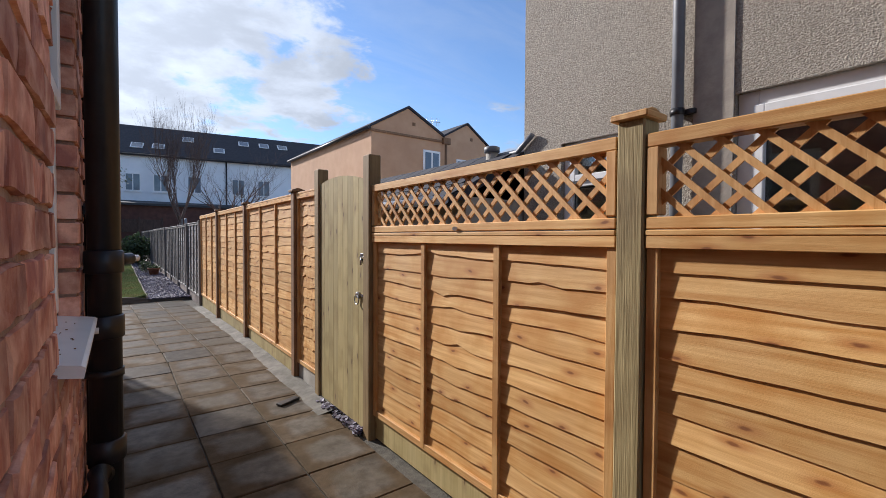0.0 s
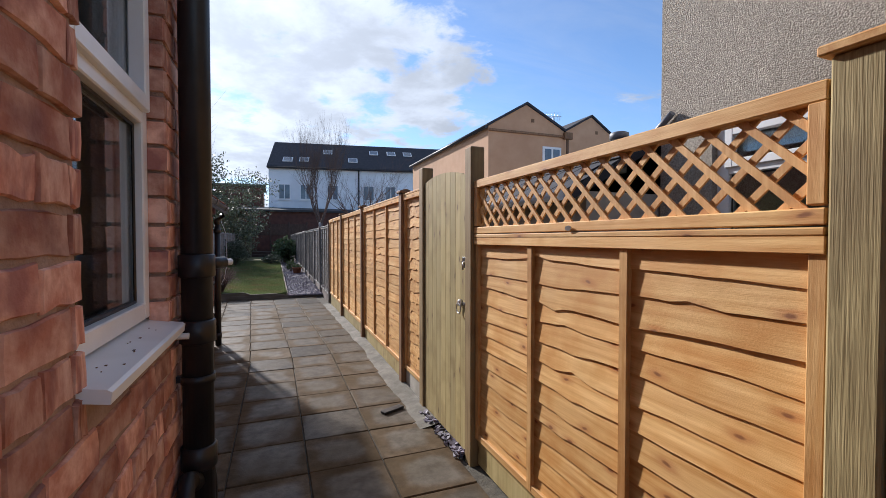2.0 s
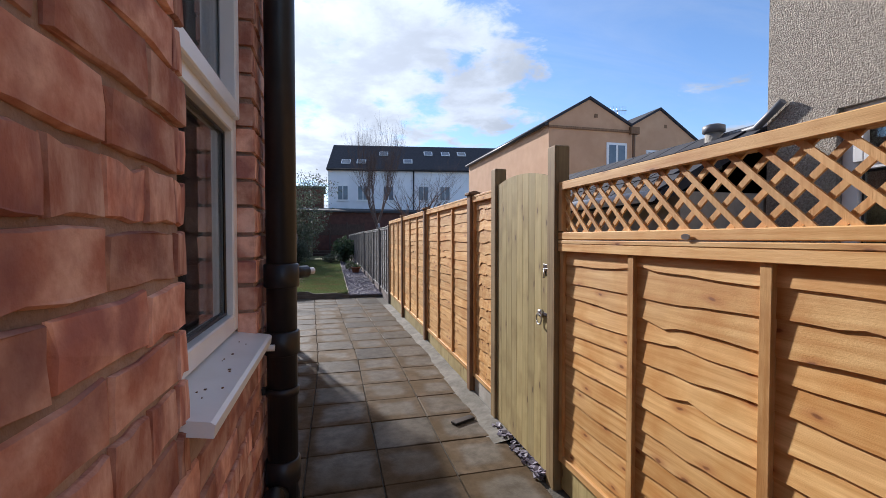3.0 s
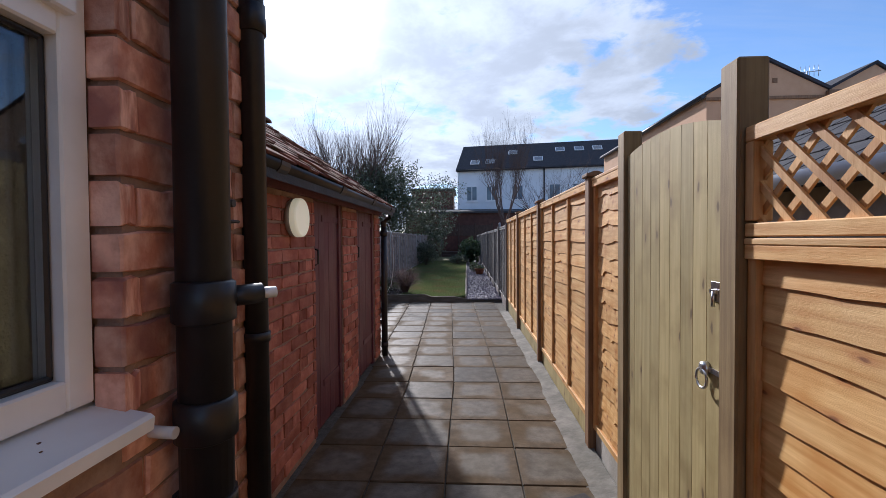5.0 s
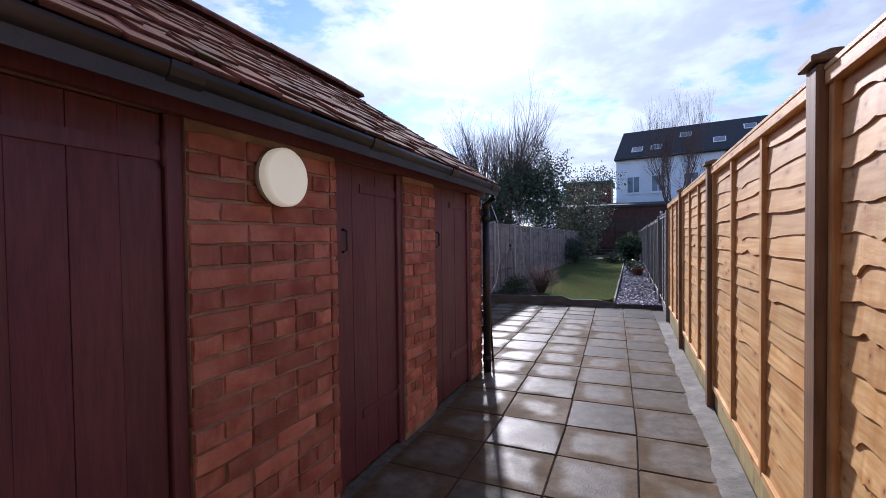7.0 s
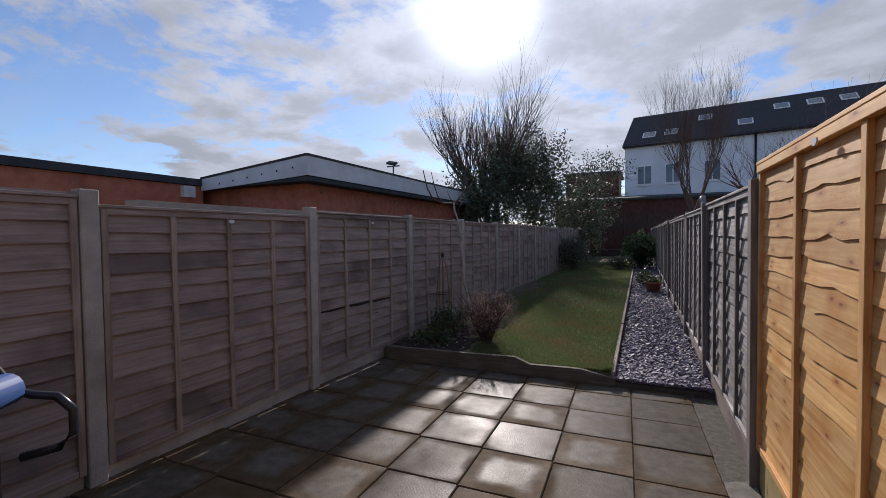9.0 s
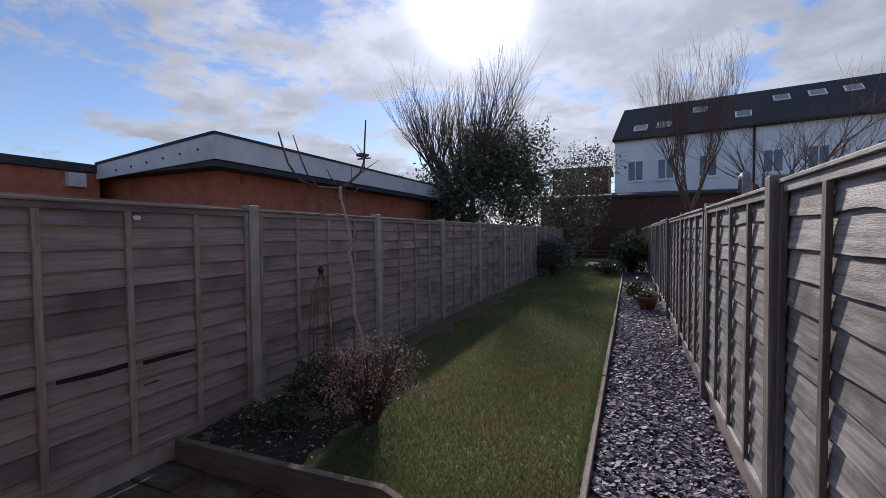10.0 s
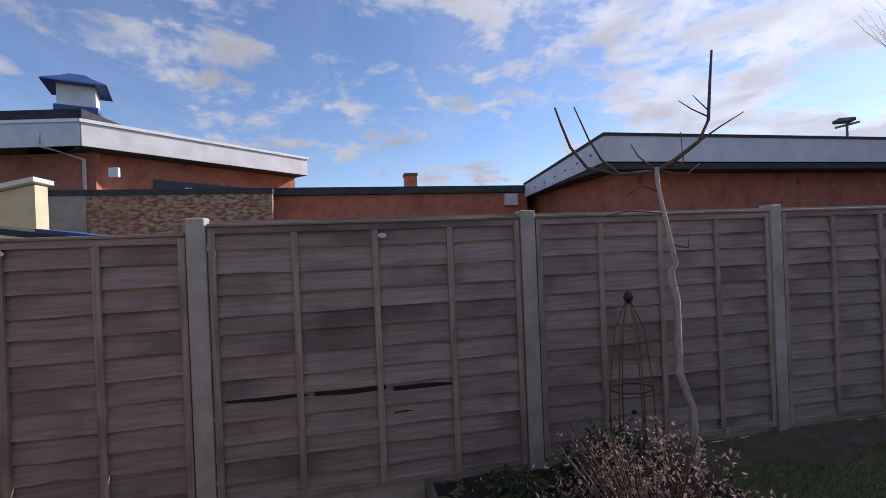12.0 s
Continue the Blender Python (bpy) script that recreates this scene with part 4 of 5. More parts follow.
def chips(n, area, seed=2, lift=-0.07):
    r = np.random.RandomState(seed)
    V, Fc = [], []
    x0, x1, y0, y1 = area
    for i in range(n):
        q = r.rand()
        cx, cy = x0 + (x1 - x0) * r.rand(), y0 + (y1 - y0) * (r.rand() ** 1.9)
        s = 0.010 + 0.017 * r.rand() ** 1.6
        a, t1, t2 = r.rand() * 6.28, r.randn() * 0.30, r.randn() * 0.30
        m = Matrix.Translation((cx, cy, lift + 0.004 + 0.022 * r.rand())) @ Euler((t1, t2, a)).to_matrix().to_4x4()
        k = 5
        base = len(V)
        th = s * (0.18 + 0.25 * r.rand())
        ang = np.sort(r.rand(k) * 1.2 + np.arange(k) * 6.283 / k)
        el = 0.55 + 0.5 * r.rand()
        for z in (0, th):
            for b in ang:
                V.append(tuple(m @ Vector((s * math.cos(b), s * el * math.sin(b), z))))
        Fc.append([base + j for j in range(k)][::-1])
        Fc.append([base + k + j for j in range(k)])
        for j in range(k):
            Fc.append([base + j, base + (j + 1) % k, base + k + (j + 1) % k, base + k + j])
    return soup("slate_chippings", V, Fc, CHIP)


tagged(chips(21000, (1.10, F + 0.02, EDGE + 0.02, 32.0)), "loose blue-grey slate chippings along the fence", "gravel", kind="stuff")
tagged(chips(260, (F - 0.06, F + 0.10, GP1 + 0.06, GP2 - 0.05), 9, 0.0), "loose grey chippings under the gate", "gravel", kind="stuff")


# ---- plants ----
def leaf_cloud(name, centre, radii, n, size, material, parent, seed=1, hollow=0.5, flat=1.0, lump=0.35):
    """Many small leaves round a lumpy outline, with gaps."""
    r = np.random.RandomState(seed)
    V, Fc = [], []
    c = Vector(centre)
    for i in range(n):
        d = Vector(r.randn(3)).normalized()
        k = 1 + lump * noise.noise(d * 2.3 + Vector((seed, 0, 0))) + 0.5 * lump * noise.noise(d * 6 + Vector((0, seed, 0)))
        rad = (hollow + (1 - hollow) * r.rand() ** 0.5) * k
        p = c + Vector((d.x * radii[0], d.y * radii[1], d.z * radii[2])) * rad
        if p.z < 0.02:
            continue
        if noise.noise(p * (1.6 / max(radii))) < -0.32:
            continue
        a = Vector(r.randn(3)).normalized()
        b = a.cross(Vector(r.randn(3))).normalized()
        s = size * (0.6 + 0.8 * r.rand())
        k0 = len(V)
        V += [tuple(p - a * s), tuple(p + b * s * 0.45 * flat), tuple(p + a * s), tuple(p - b * s * 0.45 * flat)]
        Fc.append((k0, k0 + 1, k0 + 2, k0 + 3))
    return soup(name, V, Fc, material, parent)


def grow(bm, p, d, length, rad, depth, r, kids=3, spread=0.5, rise=0.25, sides=5, steps=4):
    pts, rs = [p.copy()], [rad]
    for i in range(steps):
        d = (d + Vector((r.gauss(0, 0.10), r.gauss(0, 0.10), r.gauss(0, 0.06) + rise * 0.12))).normalized()
        p = p + d * (length / steps)
        pts.append(p.copy()), rs.append(max(0.0025, rad * (1 - 0.6 * (i + 1) / steps)))
    tube(bm, pts, rs, sides if rad > 0.02 else 3, cap=False)
    if depth:
        for k in range(kids):
            i = r.randint(max(1, steps // 2), steps)
            nd = (d + Vector((r.uniform(-1, 1) * spread, r.uniform(-1, 1) * spread, r.uniform(-0.2, 0.5) * spread + rise))).normalized()
            grow(bm, pts[i], nd, length * r.uniform(0.55, 0.85), rs[i] * 0.62, depth - 1, r, kids, spread, rise, sides, steps)


def bare_tree(name, label, x, y, h, trunk, rad, stems, depth, seed, spread=0.5, rise=0.4, z0=0.0, kids=3, group=""):
    r = random.Random(seed)
    t = thing(name, label, "tree", group, pose(x, y, z0))
    tb = bmesh.new()
    tube(tb, [(0, 0, -0.1), (0.02, 0.01, trunk * 0.5), (0, 0, trunk)], [rad * 1.25, rad, rad * 0.9], 10)
    part("trunk", tb, BARK, t)
    cb = bmesh.new()
    for k in range(stems):
        a = 6.283 * k / stems + r.uniform(-0.3, 0.3)
        grow(cb, Vector((0, 0, trunk * r.uniform(0.8, 1.0))), Vector((math.cos(a) * spread, math.sin(a) * spread, 1)).normalized(), (h - trunk) * r.uniform(0.42, 0.6), rad * 0.55, depth, r, kids, spread * 0.75, rise)
    part("crown", cb, TWIG, t)
    return t


# dead leaves and pale bits lying on the bed
litter_r = np.random.RandomState(77)
LV, LF = [], []
for i in range(420):
    p = Vector((-1.40 + 0.98 * litter_r.rand(), EDGE + 0.06 + 1.5 * litter_r.rand(), 0.018 + 0.03 * litter_r.rand()))
    a, s0 = litter_r.rand() * 6.28, 0.006 + 0.014 * litter_r.rand() ** 2
    u, w = Vector((math.cos(a), math.sin(a), litter_r.randn() * 0.3)) * s0, Vector((-math.sin(a), math.cos(a), litter_r.randn() * 0.3)) * s0 * 0.5
    LV += [tuple(p - u), tuple(p + w), tuple(p + u), tuple(p - w)]
    LF.append((4 * i, 4 * i + 1, 4 * i + 2, 4 * i + 3))
LITTER = mat("dead leaf litter", (0.20, 0.15, 0.11), (0.52, 0.47, 0.40), 0.6, 9, bump=0, rand=0.4, island=True)
tagged(soup("leaf_litter", LV, LF, LITTER), "dead leaves and pale bits lying on the flower bed", "leaves", kind="stuff")

# far bare trees and the dark evergreen
bare_tree("bare_tree", "pollarded bare tree with upright twigs against the sky", 3.7, 33.0, 7.7, 2.4, 0.11, 7, 3, 11, 0.5, 0.5, kids=6)
bare_tree("bare_tree", "low spreading bare apple tree behind the fence", 5.3, 26.0, 5.3, 2.2, 0.12, 8, 3, 12, 1.15, 0.16, kids=4)
bare_tree("bare_tree", "tall bare tree with a fan of thin twigs above the evergreen", -6.1, 31.0, 9.4, 3.0, 0.15, 30, 2, 17, 0.85, 0.36, kids=6)
ev = thing("evergreen_tree", "large dark evergreen tree with an uneven crown", "tree", m=pose(-5.3, 30.0, 0))
part("trunk", T([(0, 0, -0.1), (0.1, 0, 1.5), (0, 0, 4.0)], [0.22, 0.18, 0.08], 10), BARK, ev)
for i, (c, rr, n) in enumerate((((0, 0, 3.0), (2.6, 2.0, 2.4), 9000), ((2.2, 0.5, 3.6), (1.3, 1.2, 2.6), 6000), ((-1.8, 0, 2.4), (1.6, 1.4, 1.9), 4500), ((0.6, 0.4, 4.6), (1.6, 1.3, 1.6), 5000), ((4.0, 2.0, 2.3), (1.5, 1.3, 1.9), 4000))):
    leaf_cloud("crown", c, rr, int(n * 1.5), 0.075, LEAFD, ev, 20 + i, 0.2, 1.0, 0.8)
hg = thing("hedge_tree", "loose green tree with thin leaves beside the white building", "tree", m=pose(-0.9, 35.8, 0))
part("trunk", T([(0, 0, -0.1), (0.1, 0, 3.0)], [0.15, 0.06], 8), BARK, hg)
leaf_cloud("crown", (0, 0, 4.9), (1.9, 1.5, 1.15), 1700, 0.075, LEAFD, hg, 41, 0.2, 1.0, 0.6)


def shrub(name, label, x, y, z, radii, n, size, material, seed, stems=14, group=""):
    s = thing(name, label, "shrub", group, pose(x, y, z))
    r = random.Random(seed)
    st = bmesh.new()
    for k in range(stems):
        a, q = r.uniform(0, 6.28), r.uniform(0.3, 0.9)
        e = Vector((math.cos(a) * radii[0] * q, math.sin(a) * radii[1] * q, radii[2] * r.uniform(1.1, 1.9)))
        tube(st, [(0.03 * math.cos(a), 0.03 * math.sin(a), -0.03), tuple(e * 0.5 + Vector((0, 0, 0.05))), tuple(e)], [0.006, 0.004, 0.0018], 4, cap=False)
    tagged(part("stem_cluster", st, TWIG, s), kind="stuff")
    leaf_cloud("foliage", (0, 0, radii[2] * 0.95), radii, n, size, material, s, seed, 0.15, 1.0, 0.5)
    return s


shrub("round_shrub", "clipped dark round evergreen bush at the lawn end", -1.0, 25.6, 0.03, (0.62, 0.6, 0.62), 5000, 0.04, LEAFD, 51)
shrub("rhododendron", "glossy dark green leafy bush near the back fence", 1.30, 27.8, 0.0, (0.68, 0.8, 0.68), 3600, 0.07, LEAFG, 52)
shrub("low_shrub", "low dark shrub below the leafy bush", 0.6, 26.5, 0.0, (0.5, 0.5, 0.25), 1500, 0.04, LEAFD, 53)
shrub("twiggy_shrub", "bushy brown winter shrub with fine dry leaves", -0.42, 14.05, -0.02, (0.42, 0.42, 0.34), 4800, 0.0105, LEAFB, 54, 170)
shrub("green_shrub", "small green leafy shrub at the old fence", -1.05, 14.35, -0.02, (0.30, 0.32, 0.20), 1800, 0.020, LEAFG, 55, 20)
shrub("green_shrub", "small green leafy shrub in dark soil", -0.95, 13.75, -0.02, (0.30, 0.22, 0.11), 900, 0.018, LEAFG, 56, 12)
shrub("grass_tuft", "dry tuft beside the flower pot", 1.40, 21.2, 0.0, (0.22, 0.22, 0.2), 700, 0.03, LEAFG, 57, 10)
potp = thing("flower_pot", "round terracotta flower pot on slate chippings", "pot", m=pose(1.58, 20.2, -0.06))
part("pot", T([(0, 0, 0), (0, 0, 0.20), (0, 0, 0.20), (0, 0, 0.24), (0, 0, 0.24), (0, 0, 0.21)], [0.12, 0.17, 0.185, 0.19, 0.16, 0.155], 20), TERRA, potp)
leaf_cloud("plant", (0, 0, 0.27), (0.17, 0.17, 0.10), 200, 0.03, LEAFG, potp, 58, 0.1)
# sapling
sap = thing("sapling", "slender bare sapling with a crooked pale trunk", "tree", m=pose(-0.95, 14.63, 0.04))
sb = bmesh.new()
trunk_pts = [(0.10, 0.03, -0.05), (0.06, 0.04, 0.12), (0.05, 0.03, 0.45), (0.0, 0.0, 0.62), (-0.02, 0.02, 1.0), (-0.04, 0.0, 1.15), (-0.02, 0.02, 1.20), (-0.06, 0.0, 1.45), (-0.13, 0.02, 1.62), (-0.15, 0.03, 1.74)]
tube(sb, trunk_pts, [0.030, 0.022, 0.019, 0.021, 0.018, 0.021, 0.015, 0.012, 0.011, 0.015], 9)
part("trunk", sb, mat("pale sapling bark", (0.34, 0.29, 0.25), (0.52, 0.46, 0.40), 0.8, 14, (4, 4, 1), 0.5, 40), sap)
base = Vector((-0.15, 0.03, 1.72))
for pts, r0 in ((((0, 0, 0), (-0.10, -0.16, 0.0), (-0.16, -0.34, 0.05), (-0.2, -0.42, 0.18), (-0.21, -0.47, 0.32), (-0.22, -0.50, 0.42)), 0.013),
                (((-0.1, -0.18, 0.01), (-0.12, -0.27, 0.09), (-0.13, -0.34, 0.21), (-0.14, -0.42, 0.40)), 0.009),
                (((0, 0, 0), (0.03, 0.10, 0.06), (0.05, 0.24, 0.16), (0.06, 0.30, 0.28), (0.06, 0.32, 0.50), (0.06, 0.34, 0.68)), 0.014),
                (((0.05, 0.24, 0.16), (0.08, 0.36, 0.24), (0.10, 0.50, 0.32)), 0.006),
                (((0.06, 0.30, 0.30), (0.03, 0.22, 0.35), (0.02, 0.14, 0.40)), 0.005),
                (((0.06, 0.31, 0.33), (0.04, 0.25, 0.40), (0.03, 0.23, 0.43)), 0.004),
                (((0, 0, 0), (-0.02, -0.10, 0.09), (-0.03, -0.14, 0.16)), 0.006),
                (((0, 0.02, 0), (0.02, 0.16, 0.05), (0.02, 0.15, 0.22)), 0.006),
                (((0, 0.02, 0), (0.03, 0.18, -0.02), (0.04, 0.25, 0.04)), 0.006),
                (((0.02, 0, -0.12), (0.0, -0.1, -0.08), (-0.02, -0.18, -0.13)), 0.006),
                (((0.04, 0, -0.24), (0.02, -0.20, -0.22), (0.0, -0.34, -0.25)), 0.006),
                (((0.10, 0, -0.42), (0.10, 0.10, -0.44), (0.09, 0.12, -0.36)), 0.006)):
    pp = [base + Vector(p) for p in pts]
    part("branch", T(pp, [r0 * (1 - 0.55 * i / (len(pp) - 1)) for i in range(len(pp))], 6), TWIG, sap)
cone = thing("plant_support", "dark wire obelisk plant support against the old fence", "plant support", m=pose(-1.22, 14.53, 0.0))
for a in range(6):
    c, s = math.cos(a * 1.047), math.sin(a * 1.047)
    part("wire", T([(0.10 * c, 0.14 * s, -0.05), (0.09 * c, 0.13 * s, 0.5), (0.06 * c, 0.09 * s, 0.85), (0.01 * c, 0.01 * s, 1.02)], 0.0042, 5), BROWNW, cone)
part("finial", T([(0, 0, 1.0), (0, 0, 1.04), (0, 0, 1.08)], [0.012, 0.03, 0.008], 8), PIPE, cone)
part("ring", T([(0.09 * math.cos(a), 0.13 * math.sin(a), 0.5) for a in [6.283 * k / 14 for k in range(15)]], 0.004, 5), PIPE, cone)

# ---- garden cart and white chair beyond the outhouse ----
cart = thing("garden_cart", "upended black garden cart with tubular handles and a label", "cart", m=pose(-0.80, 9.35, gz(9.35), 0, 0, 31))
part("body", B(-0.36, 0.30, -0.30, 0.26, 0.12, 0.88, 0.04), BINPL, cart)
part("lid", B(-0.40, 0.26, -0.33, 0.27, 0.885, 0.93, 0.015), BINPL, cart)
part("roller", T([(0.30, -0.28, 0.83), (0.30, 0.26, 0.83)], 0.055, 16), BLUEP, cart, "dark blue rounded front edge")
lbp = part("label", B(-0.005, 0.115, -0.18, 0.10, 0.0, 0.004), ORANGELBL, cart, "orange and white printed label")
lbp.matrix_basis = pose(0.13, 0.02, 0.934, 0, 0, 0)
for k in range(3):
    q = part("label_bar", B(0.02 + 0.03 * k, 0.04 + 0.03 * k, -0.14, 0.02 - 0.03 * k, 0.004, 0.006), UPVC, cart)
    q.matrix_basis = pose(0.13, 0.02, 0.934, 0, 0, 0)
for y in (-0.30, 0.28):
    part("handle_tube", T([(0.02, y, 1.27), (0.05, y, 1.17), (0.30, y, 0.82), (0.36, y, 0.80), (0.44, y, 0.79), (0.49, y, 0.74), (0.49, y, 0.66), (0.44, y, 0.61), (0.32, y, 0.58)], 0.0155, 12), TUBE, cart, "glossy dark tubular handle")
for y in (-0.37, 0.34):
    wh = part("wheel", T([(0.28, y - 0.035, 0.17), (0.28, y - 0.03, 0.17), (0.28, y + 0.03, 0.17), (0.28, y + 0.035, 0.17)], [0.14, 0.17, 0.17, 0.14], 24), BINPL, cart)
    part("hub", T([(0.28, y - 0.042, 0.17), (0.28, y + 0.042, 0.17)], 0.03, 14), GREYPL, wh)
chair = thing("garden_chair", "white moulded plastic garden chair", "chair", m=pose(-0.52, 8.82, gz(8.82), 0, 0, 15))
part("seat", B(-0.22, 0.22, -0.22, 0.22, 0.36, 0.39, 0.012), WHITEPL, chair)
for x in (-0.2, 0.2):
    for y in (-0.2, 0.2):
        part("leg", T([(x, y, 0.37), (x * 1.12, y * 1.12, 0.0)], [0.025, 0.02], 8), WHITEPL, chair)
    part("arm", T([(x * 1.1, -0.2, 0.52), (x * 1.15, 0.0, 0.56), (x * 1.1, 0.2, 0.56)], 0.022, 8), WHITEPL, chair)
    part("arm_post", T([(x, -0.2, 0.37), (x * 1.1, -0.2, 0.52)], 0.02, 8), WHITEPL, chair)
for k in range(5):
    part("back_slat", B(-0.2 + k * 0.09, -0.16 + k * 0.09, 0.20, 0.225, 0.39, 0.70, 0.006), WHITEPL, chair)
part("back_rail", B(-0.22, 0.22, 0.198, 0.23, 0.68, 0.76, 0.01), WHITEPL, chair)
offc = thing("wood_offcut", "dark flat timber offcut on the paving", "offcut", m=pose(1.62, 5.62, 0.0, 0, 0, 25))
part("plank", B(-0.09, 0.09, -0.03, 0.03, 0.002, 0.02, 0.003), PIPE, offc)
fold = thing("folded_chair", "black folded garden chair leaning at the outhouse end", "chair", m=pose(0.04, 8.62, gz(8.62), 0, 0, 0))
for x in (-0.22, 0.06):
    part("leg", T([(x, 0.10, 0.0), (x, 0.02, 0.40), (x, -0.01, 0.74)], [0.010, 0.014, 0.018], 8), PIPE, fold)
part("top_rail", T([(-0.24, -0.01, 0.74), (0.08, -0.01, 0.74)], 0.018, 8), GREYPL, fold)
for z in (0.3, 0.45, 0.6):
    part("slat", B(-0.22, 0.06, 0.0, 0.012, z, z + 0.06), PIPE, fold)

# ---- neighbouring roughcast house ----
NX, NEND = 3.38, 4.83
NW1, NW2 = (3.74, 4.44, 0.9, 2.02), (1.6, 3.24, 0.85, 2.10)
nw = wall_with_openings(bmesh.new(), NX, NX + 0.3, -1.5, NEND, -0.06, 6.2, [NW1, NW2])
box(nw, NX + 0.3, 9.0, NEND - 0.3, NEND, -0.06, 6.2)
struct("wall_neighbour", nw, RENDER, "grey-brown roughcast rendered house wall", "wall")
struct("render_strip", B(NX - 0.012, NX - 0.001, 3.245, 3.46, -0.06, 6.2), SMOOTHR, "smoother patched strip of render", "wall")
window("window_2", "white plastic window in the roughcast wall", NW1[0] + 0.002, NW1[1] - 0.002, NW1[2], NW1[3], NX + 0.04, -1, 0.72, fw=0.08)
window("window_3", "wide white plastic window in the roughcast wall", NW2[0] + 0.002, NW2[1] - 0.002, NW2[2], NW2[3], NX + 0.04, -1, 0.9, fw=0.10, whole=True)
# neighbour's room, again darkened by its plaster colour
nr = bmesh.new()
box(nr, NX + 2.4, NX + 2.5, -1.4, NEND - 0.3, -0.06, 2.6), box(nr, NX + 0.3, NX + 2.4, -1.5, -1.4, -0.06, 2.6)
struct("neighbour_room_walls", nr, DARKROOM, "plaster walls of the neighbour's room, coloured dark as unlit", "wall")
struct("ceiling_neighbour", B(NX + 0.3, NX + 2.5, -1.5, NEND - 0.3, 2.6, 2.7), DARKROOM, "plaster ceiling next door, coloured dark as unlit", "ceiling")
npipe = thing("rain_pipe", "grey rainwater pipe on the roughcast wall", "drainpipe", m=pose(NX - 0.06, 3.53, 0))
part("pipe", T([(0, 0, 0), (0, 0, 6.0)], 0.034, 16), GREYPL, npipe)
for z in (2.05, 3.9):
    part("bracket", box(T([(0, 0, z - 0.02), (0, 0, z + 0.02)], 0.041, 16), 0.02, 0.058, -0.09, 0.03, z - 0.014, z + 0.014), PIPE, npipe)
cab = thing("wall_cable", "thin grey overflow pipe bent out from the wall corner", "pipe", m=pose(NX, NEND, 0))
part("pipe", T([(-0.03, -0.12, 2.14), (-0.03, -0.02, 2.07), (-0.03, 0.05, 2.02), (0.02, 0.20, 2.03), (0.0, 0.36, 2.02)], 0.022, 10), GREYPL, cab)
# lean-to behind the fence
lt = bmesh.new()
box(lt, 2.75, 4.3, NEND + 0.02, 7.9, -0.06, 1.60)
struct("wall_leanto", lt, SMOOTHR, "low rendered lean-to wall next door", "wall")
lrf = prism(bmesh.new(), [(2.6, 1.60), (3.48, 2.08), (4.4, 1.60), (4.4, 1.52), (3.48, 2.0), (2.6, 1.52)], "y", NEND + 0.01, 8.0)
roof_leanto = struct("roof_leanto", lrf, SLATE, "dark tiled lean-to roof", "roof")
gut2 = thing("gutter", "pale grey gutter along the lean-to", "gutter", m=pose(2.57, NEND, 1.57))
part("trough", T([(0, 0.05, 0), (0, 3.1, 0)], 0.035, 12), WHITEPL, gut2)
flue = thing("flue_pipe", "short pale grey flue pipe with a cap on the roof", "flue", m=pose(3.35, 5.2, 1.80))
part("pipe", T([(0, 0, 0), (0, 0, 0.26)], 0.055, 18), CONC, flue)
part("cap", T([(0, 0, 0.26), (0, 0, 0.265), (0, 0, 0.31), (0, 0, 0.32)], [0.055, 0.072, 0.072, 0.05], 18), GREYPL, flue)
dish = thing("garden_lamp", "curved grey bracket fixed on the old fence top", "bracket", m=pose(F + 0.10, 14.75, 1.55))
part("arm", T([(0, -0.06, 0), (0, -0.05, 0.10), (0, 0.0, 0.16), (0, 0.07, 0.15), (0, 0.10, 0.06)], 0.028, 10), GREYPL, dish)
part("mount", B(-0.04, 0.04, -0.30, -0.12, -0.02, 0.03, 0.01), WHITEPL, dish, "white mounting box")


# ---- peach painted house with two gables ----
def house_window(parent, x0, x1, y, z0, z1, axis="y"):
    w = part("window", B(x0, x1, y - 0.03, y + 0.02, z0, z1, 0.01), UPVC, parent)
    mid = (x0 + x1) / 2
    for a, b in ((x0 + 0.07, mid - 0.035), (mid + 0.035, x1 - 0.07)):
        part("pane", B(a, b, y - 0.042, y - 0.031, z0 + 0.07, z1 - 0.07), WPANE, w)


WPANE = mat("dark window pane", (0.10, 0.13, 0.17), (0.16, 0.20, 0.25), 0.08, 2, bump=0)
GY, D = 13.2, 10.95
peach = thing("peach_house", "peach painted house with twin gables and dark verges", "house", m=pose(0, 0, 0))
XE, XV, XR = 6.28, 8.80, 11.55
ZE, ZA, ZE2 = 4.38, 5.08, 4.42
gb3 = bmesh.new()
prism(gb3, [(XE, -0.06), (XV, -0.06), (XV, ZE2), ((XE + XV) / 2 - 0.05, ZA), (XE, ZE)], "y", GY, GY + 7)
part("wall", gb3, PEACH, peach)
gb4 = bmesh.new()
prism(gb4, [(XV + 0.01, -0.06), (XR, -0.06), (XR, ZE2 - 0.2), ((XR + XV) / 2, ZA + 0.04), (XV + 0.01, ZE2)], "y", GY + 0.5, GY + 7)
part("wall", gb4, PEACH, peach)


def slopes(x0, z0, xm, zm, x1, z1, ya, yb):
    o = 0.07
    rb = bmesh.new()
    prism(rb, [(x0 - o, z0 - 0.03), (xm, zm + 0.01), (x1 + o * 0.2, z1 + 0.0), (x1 + o * 0.2, z1 + 0.07), (xm, zm + 0.08), (x0 - o, z0 + 0.04)], "y", ya, yb)
    return rb


